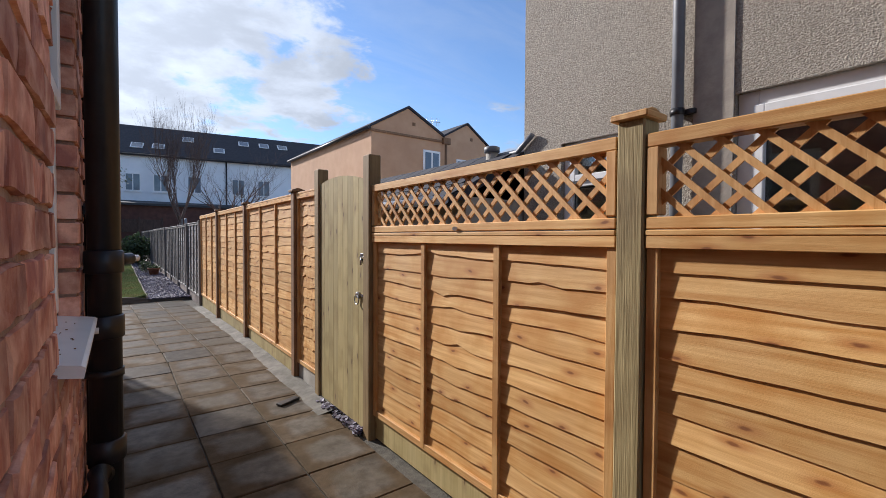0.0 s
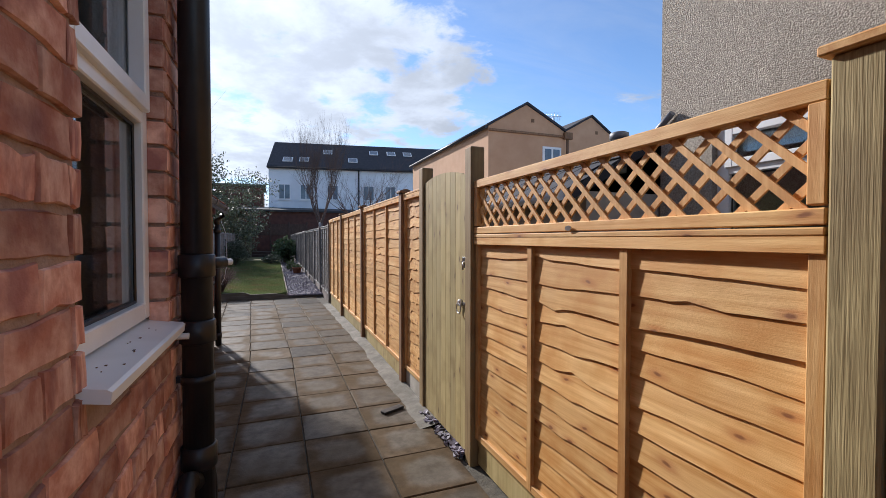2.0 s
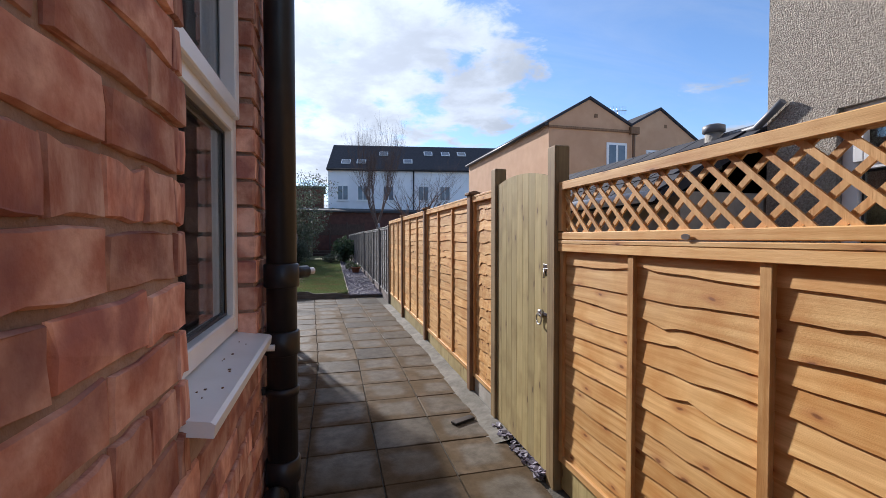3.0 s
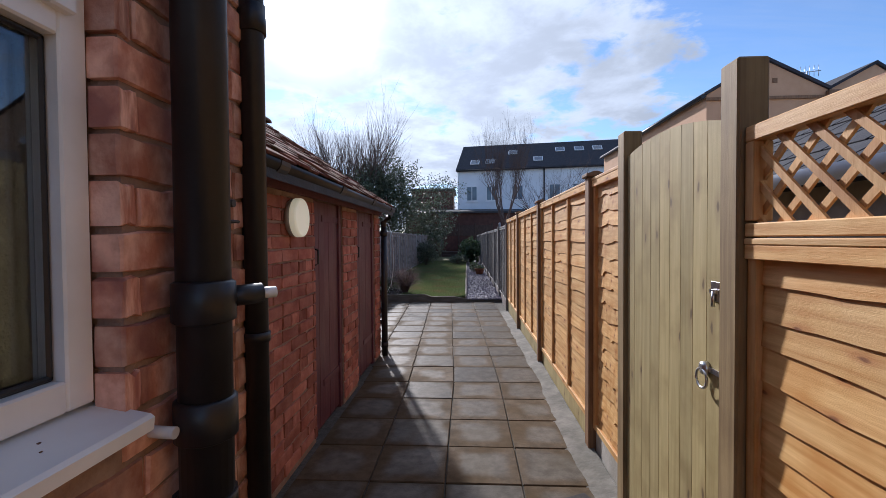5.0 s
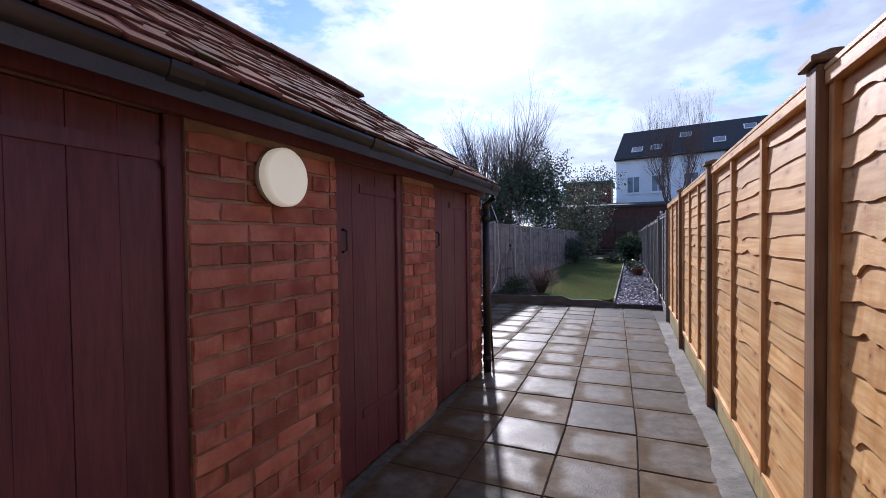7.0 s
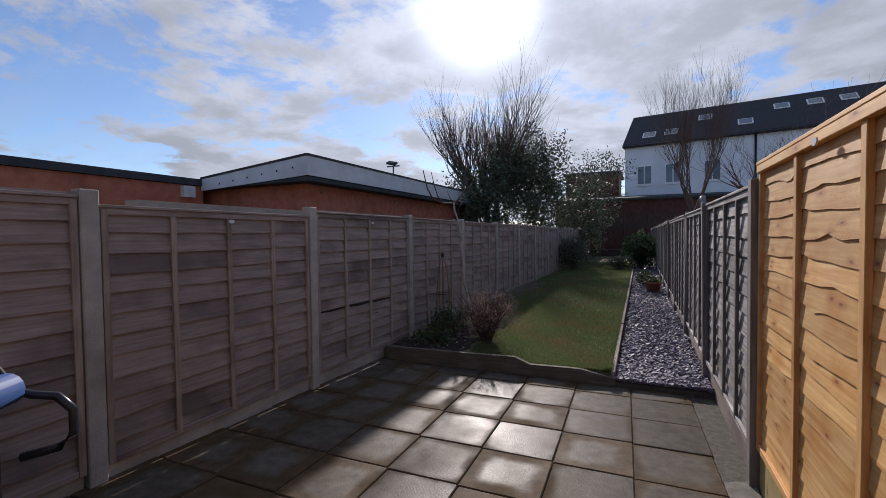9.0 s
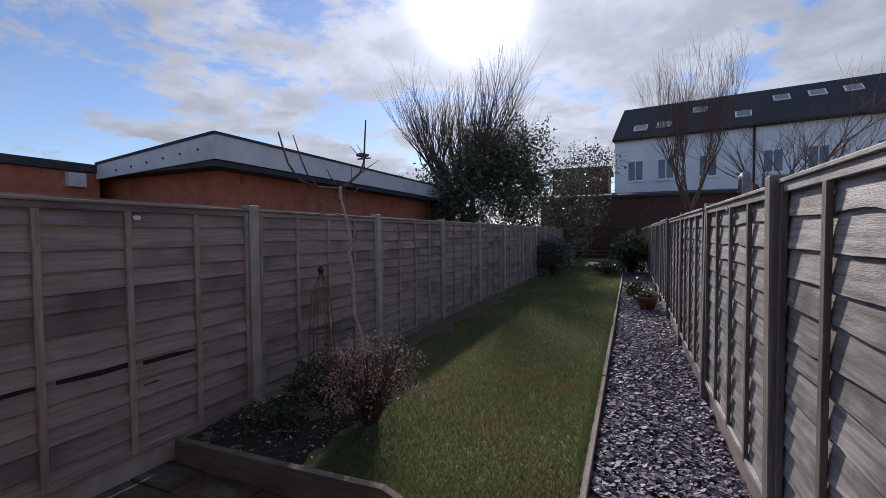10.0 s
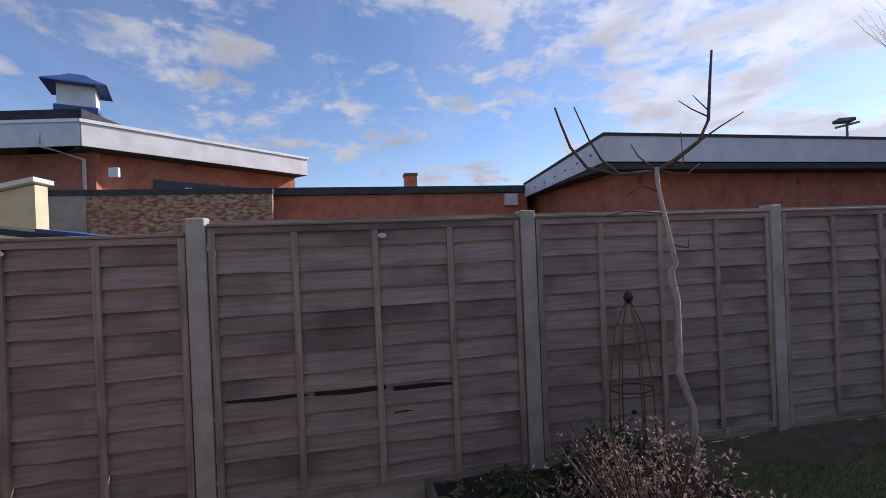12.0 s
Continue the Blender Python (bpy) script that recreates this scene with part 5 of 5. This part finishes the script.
part("roof", slopes(XE, ZE, (XE + XV) / 2 - 0.05, ZA, XV, ZE2, GY - 0.05, GY + 7.1), SLATE, peach)
part("roof", slopes(XV + 0.1, ZE2, (XR + XV) / 2, ZA + 0.04, XR, ZE2 - 0.2, GY + 0.45, GY + 7.1), SLATE, peach)
part("string_course", B(XE - 0.03, XV, GY - 0.05, GY - 0.001, ZE - 0.13, ZE - 0.07), BROWNW, peach)
part("gutter", T([(XE - 0.09, GY - 0.05, ZE - 0.04), (XE - 0.09, GY + 7.1, ZE - 0.04)], 0.05, 8), PIPE, peach)
part("downpipe", T([(XV + 0.05, GY - 0.06, ZE2 - 0.1), (XV + 0.05, GY - 0.06, 0)], 0.04, 8), BROWNW, peach)
part("hopper", B(XV - 0.08, XV + 0.2, GY - 0.12, GY - 0.01, ZE2 - 0.22, ZE2 - 0.02, 0.01), BROWNW, peach)
house_window(peach, XV - 0.78, XV - 0.14, GY, 2.75, 3.95)
house_window(peach, XV + 0.9, XV + 1.9, GY + 0.5, 3.0, 3.92)
for x in ((XE + XV) / 2 + 0.15, (XR + XV) / 2 + 0.2):
    part("vent", B(x - 0.05, x + 0.05, GY - 0.012 if x < XV else GY + 0.488, GY - 0.001 if x < XV else GY + 0.499, 4.6, 4.7), BROWNW, peach)
aer = thing("tv_aerial", "small rooftop television aerial", "aerial", m=pose(XV + 0.15, GY + 0.8, ZE2 + 0.15))
part("mast", T([(0, 0, 0), (0, 0, 0.55)], 0.014, 6), STEEL, aer)
part("boom", T([(-0.3, 0, 0.5), (0.3, 0, 0.56)], 0.010, 6), STEEL, aer)
for k in range(6):
    part("rod", T([(-0.25 + 0.1 * k, 0, 0.38 + 0.01 * k), (-0.25 + 0.1 * k, 0, 0.64 + 0.01 * k)], 0.006, 5), STEEL, aer)

# ---- long white building at the back ----
WL = thing("white_building", "long white painted building with a dark slate roof and rooflights", "building", m=pose(0.30, 43.3, 0, 0, 0, -8.5))
part("wall", B(0, 30, 0, 9, -0.06, 7.55), WHITEP, WL)
part("roof", prism(bmesh.new(), [(-0.35, 7.45), (-0.35, 7.62), (4.2, 10.6), (9.3, 7.6), (9.3, 7.45)], "x", -0.1, 30), SLATE, WL)
part("gable", prism(bmesh.new(), [(0, 7.55), (9, 7.55), (4.2, 10.4)], "x", 0.0, 0.2), WHITEP, WL)
part("eaves_gutter", T([(-0.1, -0.38, 7.5), (30, -0.38, 7.5)], 0.07, 8), PIPE, WL)
for x in (7.7, 17.0):
    part("downpipe", T([(x, -0.10, 7.5), (x, -0.10, 0)], 0.06, 8), PIPE, WL)
for x, v in ((1.5, 0.25), (2.9, 0.27), (4.9, 0.62), (7.2, 0.30), (9.2, 0.66), (10.9, 0.66), (12.5, 0.66), (15.5, 0.4), (18.5, 0.6), (21.5, 0.4)):
    yy0, zz0 = -0.35 + 4.55 * v, 7.62 + 2.98 * v
    rl = part("rooflight", B(-0.42, 0.42, -0.45, 0.45, 0, 0.06, 0.01), UPVC, WL)
    rl.matrix_basis = pose(x, yy0, zz0, math.degrees(math.atan2(2.98, 4.55)), 0, 0)
    part("pane", B(-0.34, 0.34, -0.37, 0.37, 0.061, 0.07), WPANE, rl)
for x in (1.3, 3.1, 5.4, 8.6, 10.6, 13.4, 16.0, 19.0):
    house_window(WL, x - 0.5, x + 0.5, 0.0, 4.75, 6.1)
    part("sill", B(x - 0.56, x + 0.56, -0.10, -0.001, 4.66, 4.74), UPVC, WL)

# ---- brown brick outbuilding, back fence and bench at the garden's end ----
bb1 = thing("brick_outbuilding", "low dark brick outbuilding across the garden end", "building", m=pose(-4.0, 39.6, 0))
part("wall", B(0, 16, 0, 3, -0.06, 3.55), BRICKDK, bb1)
part("roof", prism(bmesh.new(), [(-0.3, 3.45), (-0.3, 3.6), (3.3, 4.0), (3.3, 3.45)], "x", -0.2, 16.2), DARKTRIM, bb1)
bf = thing("back_fence", "tall dark brown timber fence at the garden end", "fence", m=pose(-2.2, 37.6, 0))
for k in range(5):
    part("post", B(k * 1.3, k * 1.3 + 0.12, -0.06, 0.06, -0.06, 2.55, 0.01), DARKW, bf)
for k in range(4):
    part("panel", B(k * 1.3 + 0.12, k * 1.3 + 1.3, 0.0, 0.03, 0.5, 1.55), BRICKDK if k in (1, 2) else DARKW, bf)
    part("slatted_top", B(k * 1.3 + 0.12, k * 1.3 + 1.3, -0.01, 0.02, 1.6, 2.4), DARKW, bf)
part("rail", B(0, 5.3, -0.08, -0.061, 1.54, 1.62), DARKW, bf)
part("deck", B(-0.2, 4.2, -1.2, -0.1, -0.05, 0.36, 0.01), DARKW, bf, "low timber deck edge")
part("step", B(0.2, 2.6, -1.7, -1.21, -0.05, 0.18, 0.01), DARKW, bf)
gl1 = thing("garden_lantern", "small lit yellow garden lantern on a post", "lamp", m=pose(-2.05, 37.40, 1.28))
part("bulb", T([(0, 0, 0), (0, 0, 0.06), (0, 0, 0.12)], [0.03, 0.05, 0.03], 10), LIT, gl1)
part("backplate", B(-0.02, 0.02, 0.03, 0.14, 0.02, 0.10), PIPE, gl1)
fl = thing("floodlight", "floodlight on a slim pole", "lamp", m=pose(-13.3, 33.5, 0))
part("pole", T([(0, 0, 0), (0, 0, 5.9)], 0.05, 8), GREYPL, fl)
part("crossbar", B(-0.45, 0.45, -0.04, 0.04, 5.82, 5.9), GREYPL, fl)
hd = part("head", B(-0.33, 0.33, -0.2, 0.2, 0, 0.14, 0.02), DARKTRIM, fl)
hd.matrix_basis = pose(-0.1, 0, 6.0, 25, 12, 0)
brn = thing("brown_house", "brown house gable between the trees", "house", m=pose(-2.2, 45.5, 0))
part("wall", B(-2.0, 2.0, 0, 5, -0.06, 6.0), BRICKDK, brn)
part("roof", prism(bmesh.new(), [(-2.2, 6.0), (2.2, 6.0), (2.2, 6.2), (-2.2, 6.2)], "y", -0.2, 5.2), DARKTRIM, brn)

# ---- brick hall with a white fascia behind the old fence ----
hall = thing("brick_hall", "low orange brick hall with a deep white fascia", "building", m=pose(0, 0, 0))
hx, hy = -6.5, 17.8
part("wall", B(hx - 9.7, hx - 0.55, hy + 0.5, hy + 14.5, -0.06, 2.9), BRICKFAR, hall)
part("soffit", B(hx - 10.1, hx - 0.03, hy + 0.03, hy + 14.9, 2.78, 2.90), DARKTRIM, hall)
part("fascia", B(hx - 0.03, hx, hy, hy + 15, 2.92, 3.42), FASCIA, hall)
part("fascia", prism(bmesh.new(), [(hx - 0.03, 2.92), (hx - 0.03, 3.42), (hx - 4.05, 3.06), (hx - 4.05, 2.72)], "y", hy, hy + 0.03), FASCIA, hall)
part("roof", B(hx - 10.1, hx - 0.031, hy + 0.031, hy + 15, 2.95, 3.05), DARKTRIM, hall)
part("roof_edge", B(hx - 0.06, hx + 0.02, hy - 0.02, hy + 15, 3.42, 3.48), DARKTRIM, hall)
part("roof_edge", prism(bmesh.new(), [(hx - 0.061, 3.42), (hx - 0.061, 3.48), (hx - 4.05, 3.12), (hx - 4.05, 3.06)], "y", hy - 0.02, hy + 0.05), DARKTRIM, hall)
for k in range(6):
    x = hx - 0.5 - 0.55 * k
    part("vent", T([(x, hy - 0.004, 3.14 - 0.05 * k), (x, hy - 0.012, 3.14 - 0.05 * k)], 0.028, 10), PIPE, hall)
for y, z in ((18.9, 2.55), (23.0, 2.5), (26.5, 2.55)):
    part("stain", B(hx - 0.55, hx - 0.545, y, y + 0.10, z, z + 0.16), BROWNW, hall)
flat = thing("brick_annexe", "flat-roofed orange brick annexe with a dark roof edge", "building", m=pose(0, 0, 0))
part("wall", B(-16, -10.6, 4.0, 17.9, -0.06, 2.86), BRICKFAR, flat)
part("roof_edge", B(-16.1, -10.5, 3.9, 17.9, 2.87, 3.06), DARKTRIM, flat)
part("white_end", B(-10.9, -10.45, 17.2, 17.55, 2.50, 2.82), FASCIA, flat)
cop = thing("coping_wall", "low brown brick boundary wall with a rough top", "wall", m=pose(0, 0, 0))
part("wall", B(-3.3, -3.1, 11.6, 20.0, -0.06, 1.69), SMOOTHR, cop)
chm = thing("chimney", "distant brick chimney stack", "chimney", m=pose(-24, 16.4, 0))
part("stack", B(-0.35, 0.35, -0.35, 0.35, -0.06, 5.6, 0.02), BRICKFAR, chm)
part("cap", B(-0.40, 0.40, -0.40, 0.40, 5.6, 5.75, 0.02), BROWNW, chm)
mot = thing("old_brick_wall", "mottled old brick wall with a dark felt edge", "wall", m=pose(0, 0, 0))
part("wall", B(-10.2, -10.0, 7.2, 11.1, -0.06, 2.85), MOTTLE, mot)
part("wall", B(-10.2, -10.0, 2.0, 7.19, -0.06, 2.85), SMOOTHR, mot)
part("coping", B(-10.22, -9.98, 2.0, 11.12, 2.851, 2.97), DARKTRIM, mot)
# blue roofed hall
bh = thing("blue_capped_building", "brick building with a deep white fascia, dark roof and blue turret", "building", m=pose(-14, 5.05, 0.45, 0, 0, 132))
part("fascia", B(0, 8.1, -0.05, 0, 4.45, 5.16), FASCIA, bh)
part("fascia_edge", B(-0.05, 8.15, -0.11, 0.03, 5.161, 5.26), UPVC, bh)
part("wall", B(0.7, 8.0, 0.8, 8, -0.06, 4.44), BRICKFAR, bh)
part("soffit", B(0, 8.1, 0.01, 8, 4.45, 4.52), DARKTRIM, bh)
part("sign", B(2.2, 6.2, 0.72, 0.79, 3.05, 3.75), mat("dark blue sign", (0.03, 0.035, 0.07), (0.04, 0.045, 0.09), 0.4, 3, bump=0), bh)
part("sign_mark", B(4.2, 4.7, 0.70, 0.719, 3.25, 3.42), YELLOWP, bh)
part("sign_mark", B(3.2, 3.45, 0.70, 0.719, 3.3, 3.55), UPVC, bh)
rb1 = bmesh.new()
prism(rb1, [(-0.05, 5.27), (3.2, 6.0), (8.0, 6.0), (8.0, 5.27)], "x", -0.05, 8.1)
part("roof", rb1, SLATE, bh)
bh2 = thing("blue_capped_wing", "wing of the brick building with a deep white fascia", "building", m=pose(-14, 5.05, 0.45, 0, 0, -100))
part("fascia", B(0, 9, 0, 0.05, 4.45, 5.16), FASCIA, bh2)
part("fascia_edge", B(0, 9, -0.03, 0.11, 5.161, 5.26), UPVC, bh2)
part("wall", B(0.2, 9, -3, -0.8, -0.06, 4.44), BRICKFAR, bh2)
part("downpipe", T([(1.2, 0.08, 4.9), (1.2, 0.08, 4.5), (0.5, -0.72, 4.2), (0.5, -0.72, 2.0)], 0.06, 8), UPVC, bh2)
part("roof", B(-0.1, 9, -7, 0.08, 5.27, 5.55), SLATE, bh2)
part("vent_box", B(-0.6, -0.3, -0.75, -0.65, 3.6, 3.9), UPVC, bh2)
tur = thing("roof_turret", "small white turret with a swept blue roof", "turret", m=pose(-15.6, 4.2, 6.32, 0, 0, 20))
part("body", B(-0.62, 0.62, -0.62, 0.62, -0.55, 1.05), FASCIA, tur)
part("skirt", B(-0.72, 0.72, -0.72, 0.72, -0.1, 0.16, 0.03), BLUEP, tur)
tur.scale = (0.8, 0.8, 0.85)
tb2 = bmesh.new()
rings = []
for rr, z in ((1.05, 0.95), (1.0, 1.02), (0.55, 1.28), (0.25, 1.50), (0.06, 1.56)):
    rings.append([tb2.verts.new((sx * rr, sy * rr, z)) for sx, sy in ((-1, -1), (1, -1), (1, 1), (-1, 1))])
for a, b in zip(rings, rings[1:]):
    for k in range(4):
        tb2.faces.new((a[k], a[(k + 1) % 4], b[(k + 1) % 4], b[k]))
tb2.faces.new(rings[0][::-1]), tb2.faces.new(rings[-1])
part("roof", tb2, BLUEP, tur)
crm = thing("cream_extension", "small cream rendered extension with a sloping roof", "building", m=pose(0, 0, 0))
part("wall", prism(bmesh.new(), [(4.0, -0.06), (8.9, -0.06), (8.9, 2.42), (8.2, 2.25), (4.0, 1.7)], "x", -5.85, -5.6), CREAM, crm)
part("roof", prism(bmesh.new(), [(4.0, 1.72), (8.2, 2.27), (8.95, 2.45), (8.95, 2.51), (8.2, 2.33), (4.0, 1.78)], "x", -5.9, -5.5), FASCIA, crm)
sh2 = thing("low_shed", "low shed roof with a worn blue cover behind the fence", "shed", m=pose(0, 0, 0))
part("wall", B(-3.5, -3.0, 7.0, 11.1, -0.06, 1.40), CREAM, sh2)
part("roof", prism(bmesh.new(), [(6.9, 2.15), (11.25, 1.46), (11.25, 1.51), (6.9, 2.20)], "x", -3.6, -2.9), DARKTRIM, sh2)
part("cover", prism(bmesh.new(), [(10.5, 1.632), (11.2, 1.521), (11.2, 1.545), (10.5, 1.656)], "x", -3.5, -2.95), BLUEP, sh2)

# ---- pieces: slabs, bricks, roof tiles ----
half_slab = PITCH / 2 - 0.0032
slab_mesh = mesh_of("slab", B(-half_slab, half_slab, -half_slab, half_slab, -0.04, 0.0, 0.005), SLAB)


def joint_x(k, y):
    """The lengthwise joints splay and drift a little towards the garden."""
    f = max(0.0, (y - 7.4) / 4.6)
    return (0.977 + PITCH * k) * (1 - f) + (0.802 + 0.46 * k) * f


def joint_y(n):
    return 7.423 + n * (0.4695 if n > 0 else 0.4125)


for n in range(-18, 13):
    ya, yb = joint_y(n), min(joint_y(n + 1), EDGE - 0.006)
    if yb - ya < 0.1:
        continue
    yc = (ya + yb) / 2
    for k in range(-7, 3):
        xa, xb = joint_x(k, yc), joint_x(k + 1, yc)
        xc = (xa + xb) / 2
        if xb < LX or xc > F + 0.05 or (yc < HEND and xc < WX - 0.1) or (HEND <= yc < SEND and xc < SX - 0.1):
            continue
        piece("slab", slab_mesh, pavement, xc, yc, gz(yc) + rng.uniform(-0.002, 0.002), (xb - xa) / PITCH, (yb - ya) / PITCH, 1, rng.uniform(-0.004, 0.004) - (0.022 if yc > 8 else 0), rng.uniform(-0.004, 0.004), rng.uniform(-0.004, 0.004) + (0.028 if yc > 7.4 else 0))

def worn_brick(seed, material):
    """A brick whose face has a chipped, uneven outline and soft arrises."""
    r = random.Random(seed)
    ring = [(0.0, 0.0), (0.07, 0.0), (0.14, 0.0), (0.215, 0.0), (0.215, 0.036), (0.215, 0.0725), (0.145, 0.0725), (0.075, 0.0725), (0.0, 0.0725), (0.0, 0.036)]
    bm = bmesh.new()
    rows = []
    shape = [(y + (0.1075 - y) / 0.1075 * r.uniform(-0.003, 0.003), z + (0.036 - z) / 0.036 * r.uniform(-0.004, 0.003 if r.random() < 0.85 else 0.011)) for y, z in ring]
    for x, inset in ((-0.06, 0.0), (-0.006, 0.0), (0.0, 0.005)):
        row = []
        for y, z in shape:
            d = Vector((0.1075 - y, 0.036 - z)).normalized() * inset
            row.append(bm.verts.new((x + (r.uniform(-0.003, 0.001) if x > -0.01 else 0), y + d.x, z + d.y)))
        rows.append(row)
    n = len(ring)
    for a, b in zip(rows, rows[1:]):
        for k in range(n):
            bm.faces.new((a[k], a[(k + 1) % n], b[(k + 1) % n], b[k]))
    bm.faces.new(rows[-1])
    return mesh_of("brick", bm, material)


HOUSE_BRICKS = [worn_brick(60 + i, BRICK) for i in range(12)]
OUT_BRICKS = [worn_brick(80 + i, BRICK_RED) for i in range(10)]
CO = 0.084          # nominal brick course
HOUSE_COURSE = 0.088


def bricks(parent, meshes, x, y0, y1, z0, z1, holes=(), course=CO):
    n = 0
    c = 0
    z = z0
    while z < z1 - 0.03:
        y = y0 - (0.1125 if c % 2 else 0.0)
        head = (c % 4 == 3)
        while y < y1 - 0.02:
            L = 0.1045 if head else 0.219
            a, b = max(y, y0), min(y + L, y1)
            segs = [(a, b)]
            for h0, h1, hz0, hz1 in holes:
                if z + 0.067 > hz0 and z < hz1:
                    ns = []
                    for p, q in segs:
                        if q <= h0 or p >= h1:
                            ns.append((p, q))
                        else:
                            if p < h0:
                                ns.append((p, h0))
                            if q > h1:
                                ns.append((h1, q))
                    segs = ns
            for p, q in segs:
                if q - p > 0.015:
                    piece("brick", rng.choice(meshes), parent, x + rng.uniform(-0.004, 0.003), p, z + rng.uniform(-0.002, 0.002), 1, (q - p) / 0.215, course / CO)
                    n += 1
            y += L + 0.009
        z += course
        c += 1
    return n


bricks(wall_house, HOUSE_BRICKS, WX, 2.35, HEND, 0.02, 2.62, [(WIN[0], WIN[1], WIN[2] - 0.03, WIN[3])], HOUSE_COURSE)
for a, b in ((5.507, 6.233), (6.887, 7.323), (8.077, SEND)):
    bricks(wall_outhouse, OUT_BRICKS, SX, a, b, 0.03, 1.56, (), 0.0727)
# the rest of the house wall, joined
rest = bmesh.new()
z, c = 0.02 + HOUSE_COURSE * math.ceil((2.59 - 0.02) / HOUSE_COURSE), 0
while z < 5.5:
    y = 1.2 - (0.1125 if c % 2 else 0)
    while y < HEND - 0.03:
        b = min(y + 0.215, HEND)
        dx = rng.uniform(-0.003, 0.003)
        box(rest, WX - 0.05, WX + dx, y, b, z, z + 0.076)
        y += 0.226
    z += HOUSE_COURSE
    c += 1
tagged(part("upper_bricks", rest, mat("old red brick joined", (0.47, 0.19, 0.125), (0.74, 0.45, 0.34), 0.9, 11, bump=0.45, bscale=70, bdist=0.006, rand=0.34, lo=0.38, hi=0.64, spec=0.2, island=True, stain=(0.25, 0.115, 0.105), sscale=7, samount=0.85), wall_house), "red bricks of the upper wall", kind="stuff")

# roof tiles of the outhouse, course over course
tile_meshes = []
for i in range(4):
    tm = bmesh.new()
    r = random.Random(90 + i)
    box(tm, 0, 0.17, -0.078, 0.078, 0, 0.014, 0.003)
    for v in tm.verts:
        v.co.z += r.uniform(-0.003, 0.003) + (0.006 * (1 - (v.co.y / 0.08) ** 2))
    tile_meshes.append(mesh_of("roof_tile", tm, ROOF))
pitch_a = math.atan2(upn.z, -upn.x)
nc = 15
ny = int((SEND + 0.08 - HEND) / 0.165)
for c in range(nc):
    s = 0.0 + c * (slope - 0.13) / (nc - 1)
    p = EAVE + upn * s + nrm * 0.012
    for k in range(ny):
        y = SEND + 0.05 - 0.08 - k * 0.165 - (0.08 if c % 2 else 0)
        piece("roof_tile", rng.choice(tile_meshes), roof_outhouse, p.x + rng.uniform(-0.010, 0.010), y, p.z + rng.uniform(0, 0.007), 1, 1, 1, rng.uniform(-0.03, 0.03), math.pi + pitch_a - 0.05 + rng.uniform(-0.02, 0.02), 0)
rt = mesh_of("ridge_tile", prism(bmesh.new(), [(0.10 * math.cos(a), 0.075 * math.sin(a)) for a in [math.pi * q / 8 for q in range(9)]], "y", 0, 0.30), ROOF)
for k in range(12):
    piece("ridge_tile", rt, roof_outhouse, RIDGE.x, SEND + 0.04 - 0.305 * (k + 1), RIDGE.z - 0.005 + rng.uniform(-0.004, 0.004), 1, 1, 1)
# slates of the lean-to
st_me = mesh_of("slate", B(0, 0.25, -0.11, 0.11, 0, 0.008, 0.002), SLATE)
la = math.atan2(0.48, 0.88)
for c in range(4):
    for k in range(13):
        piece("slate", st_me, roof_leanto, 2.585 + 0.215 * c, 4.95 + 0.235 * k + (0.117 if c % 2 else 0), 1.60 + 0.1173 * c, 1, 1, 1, 0, -la + 0.03, 0)
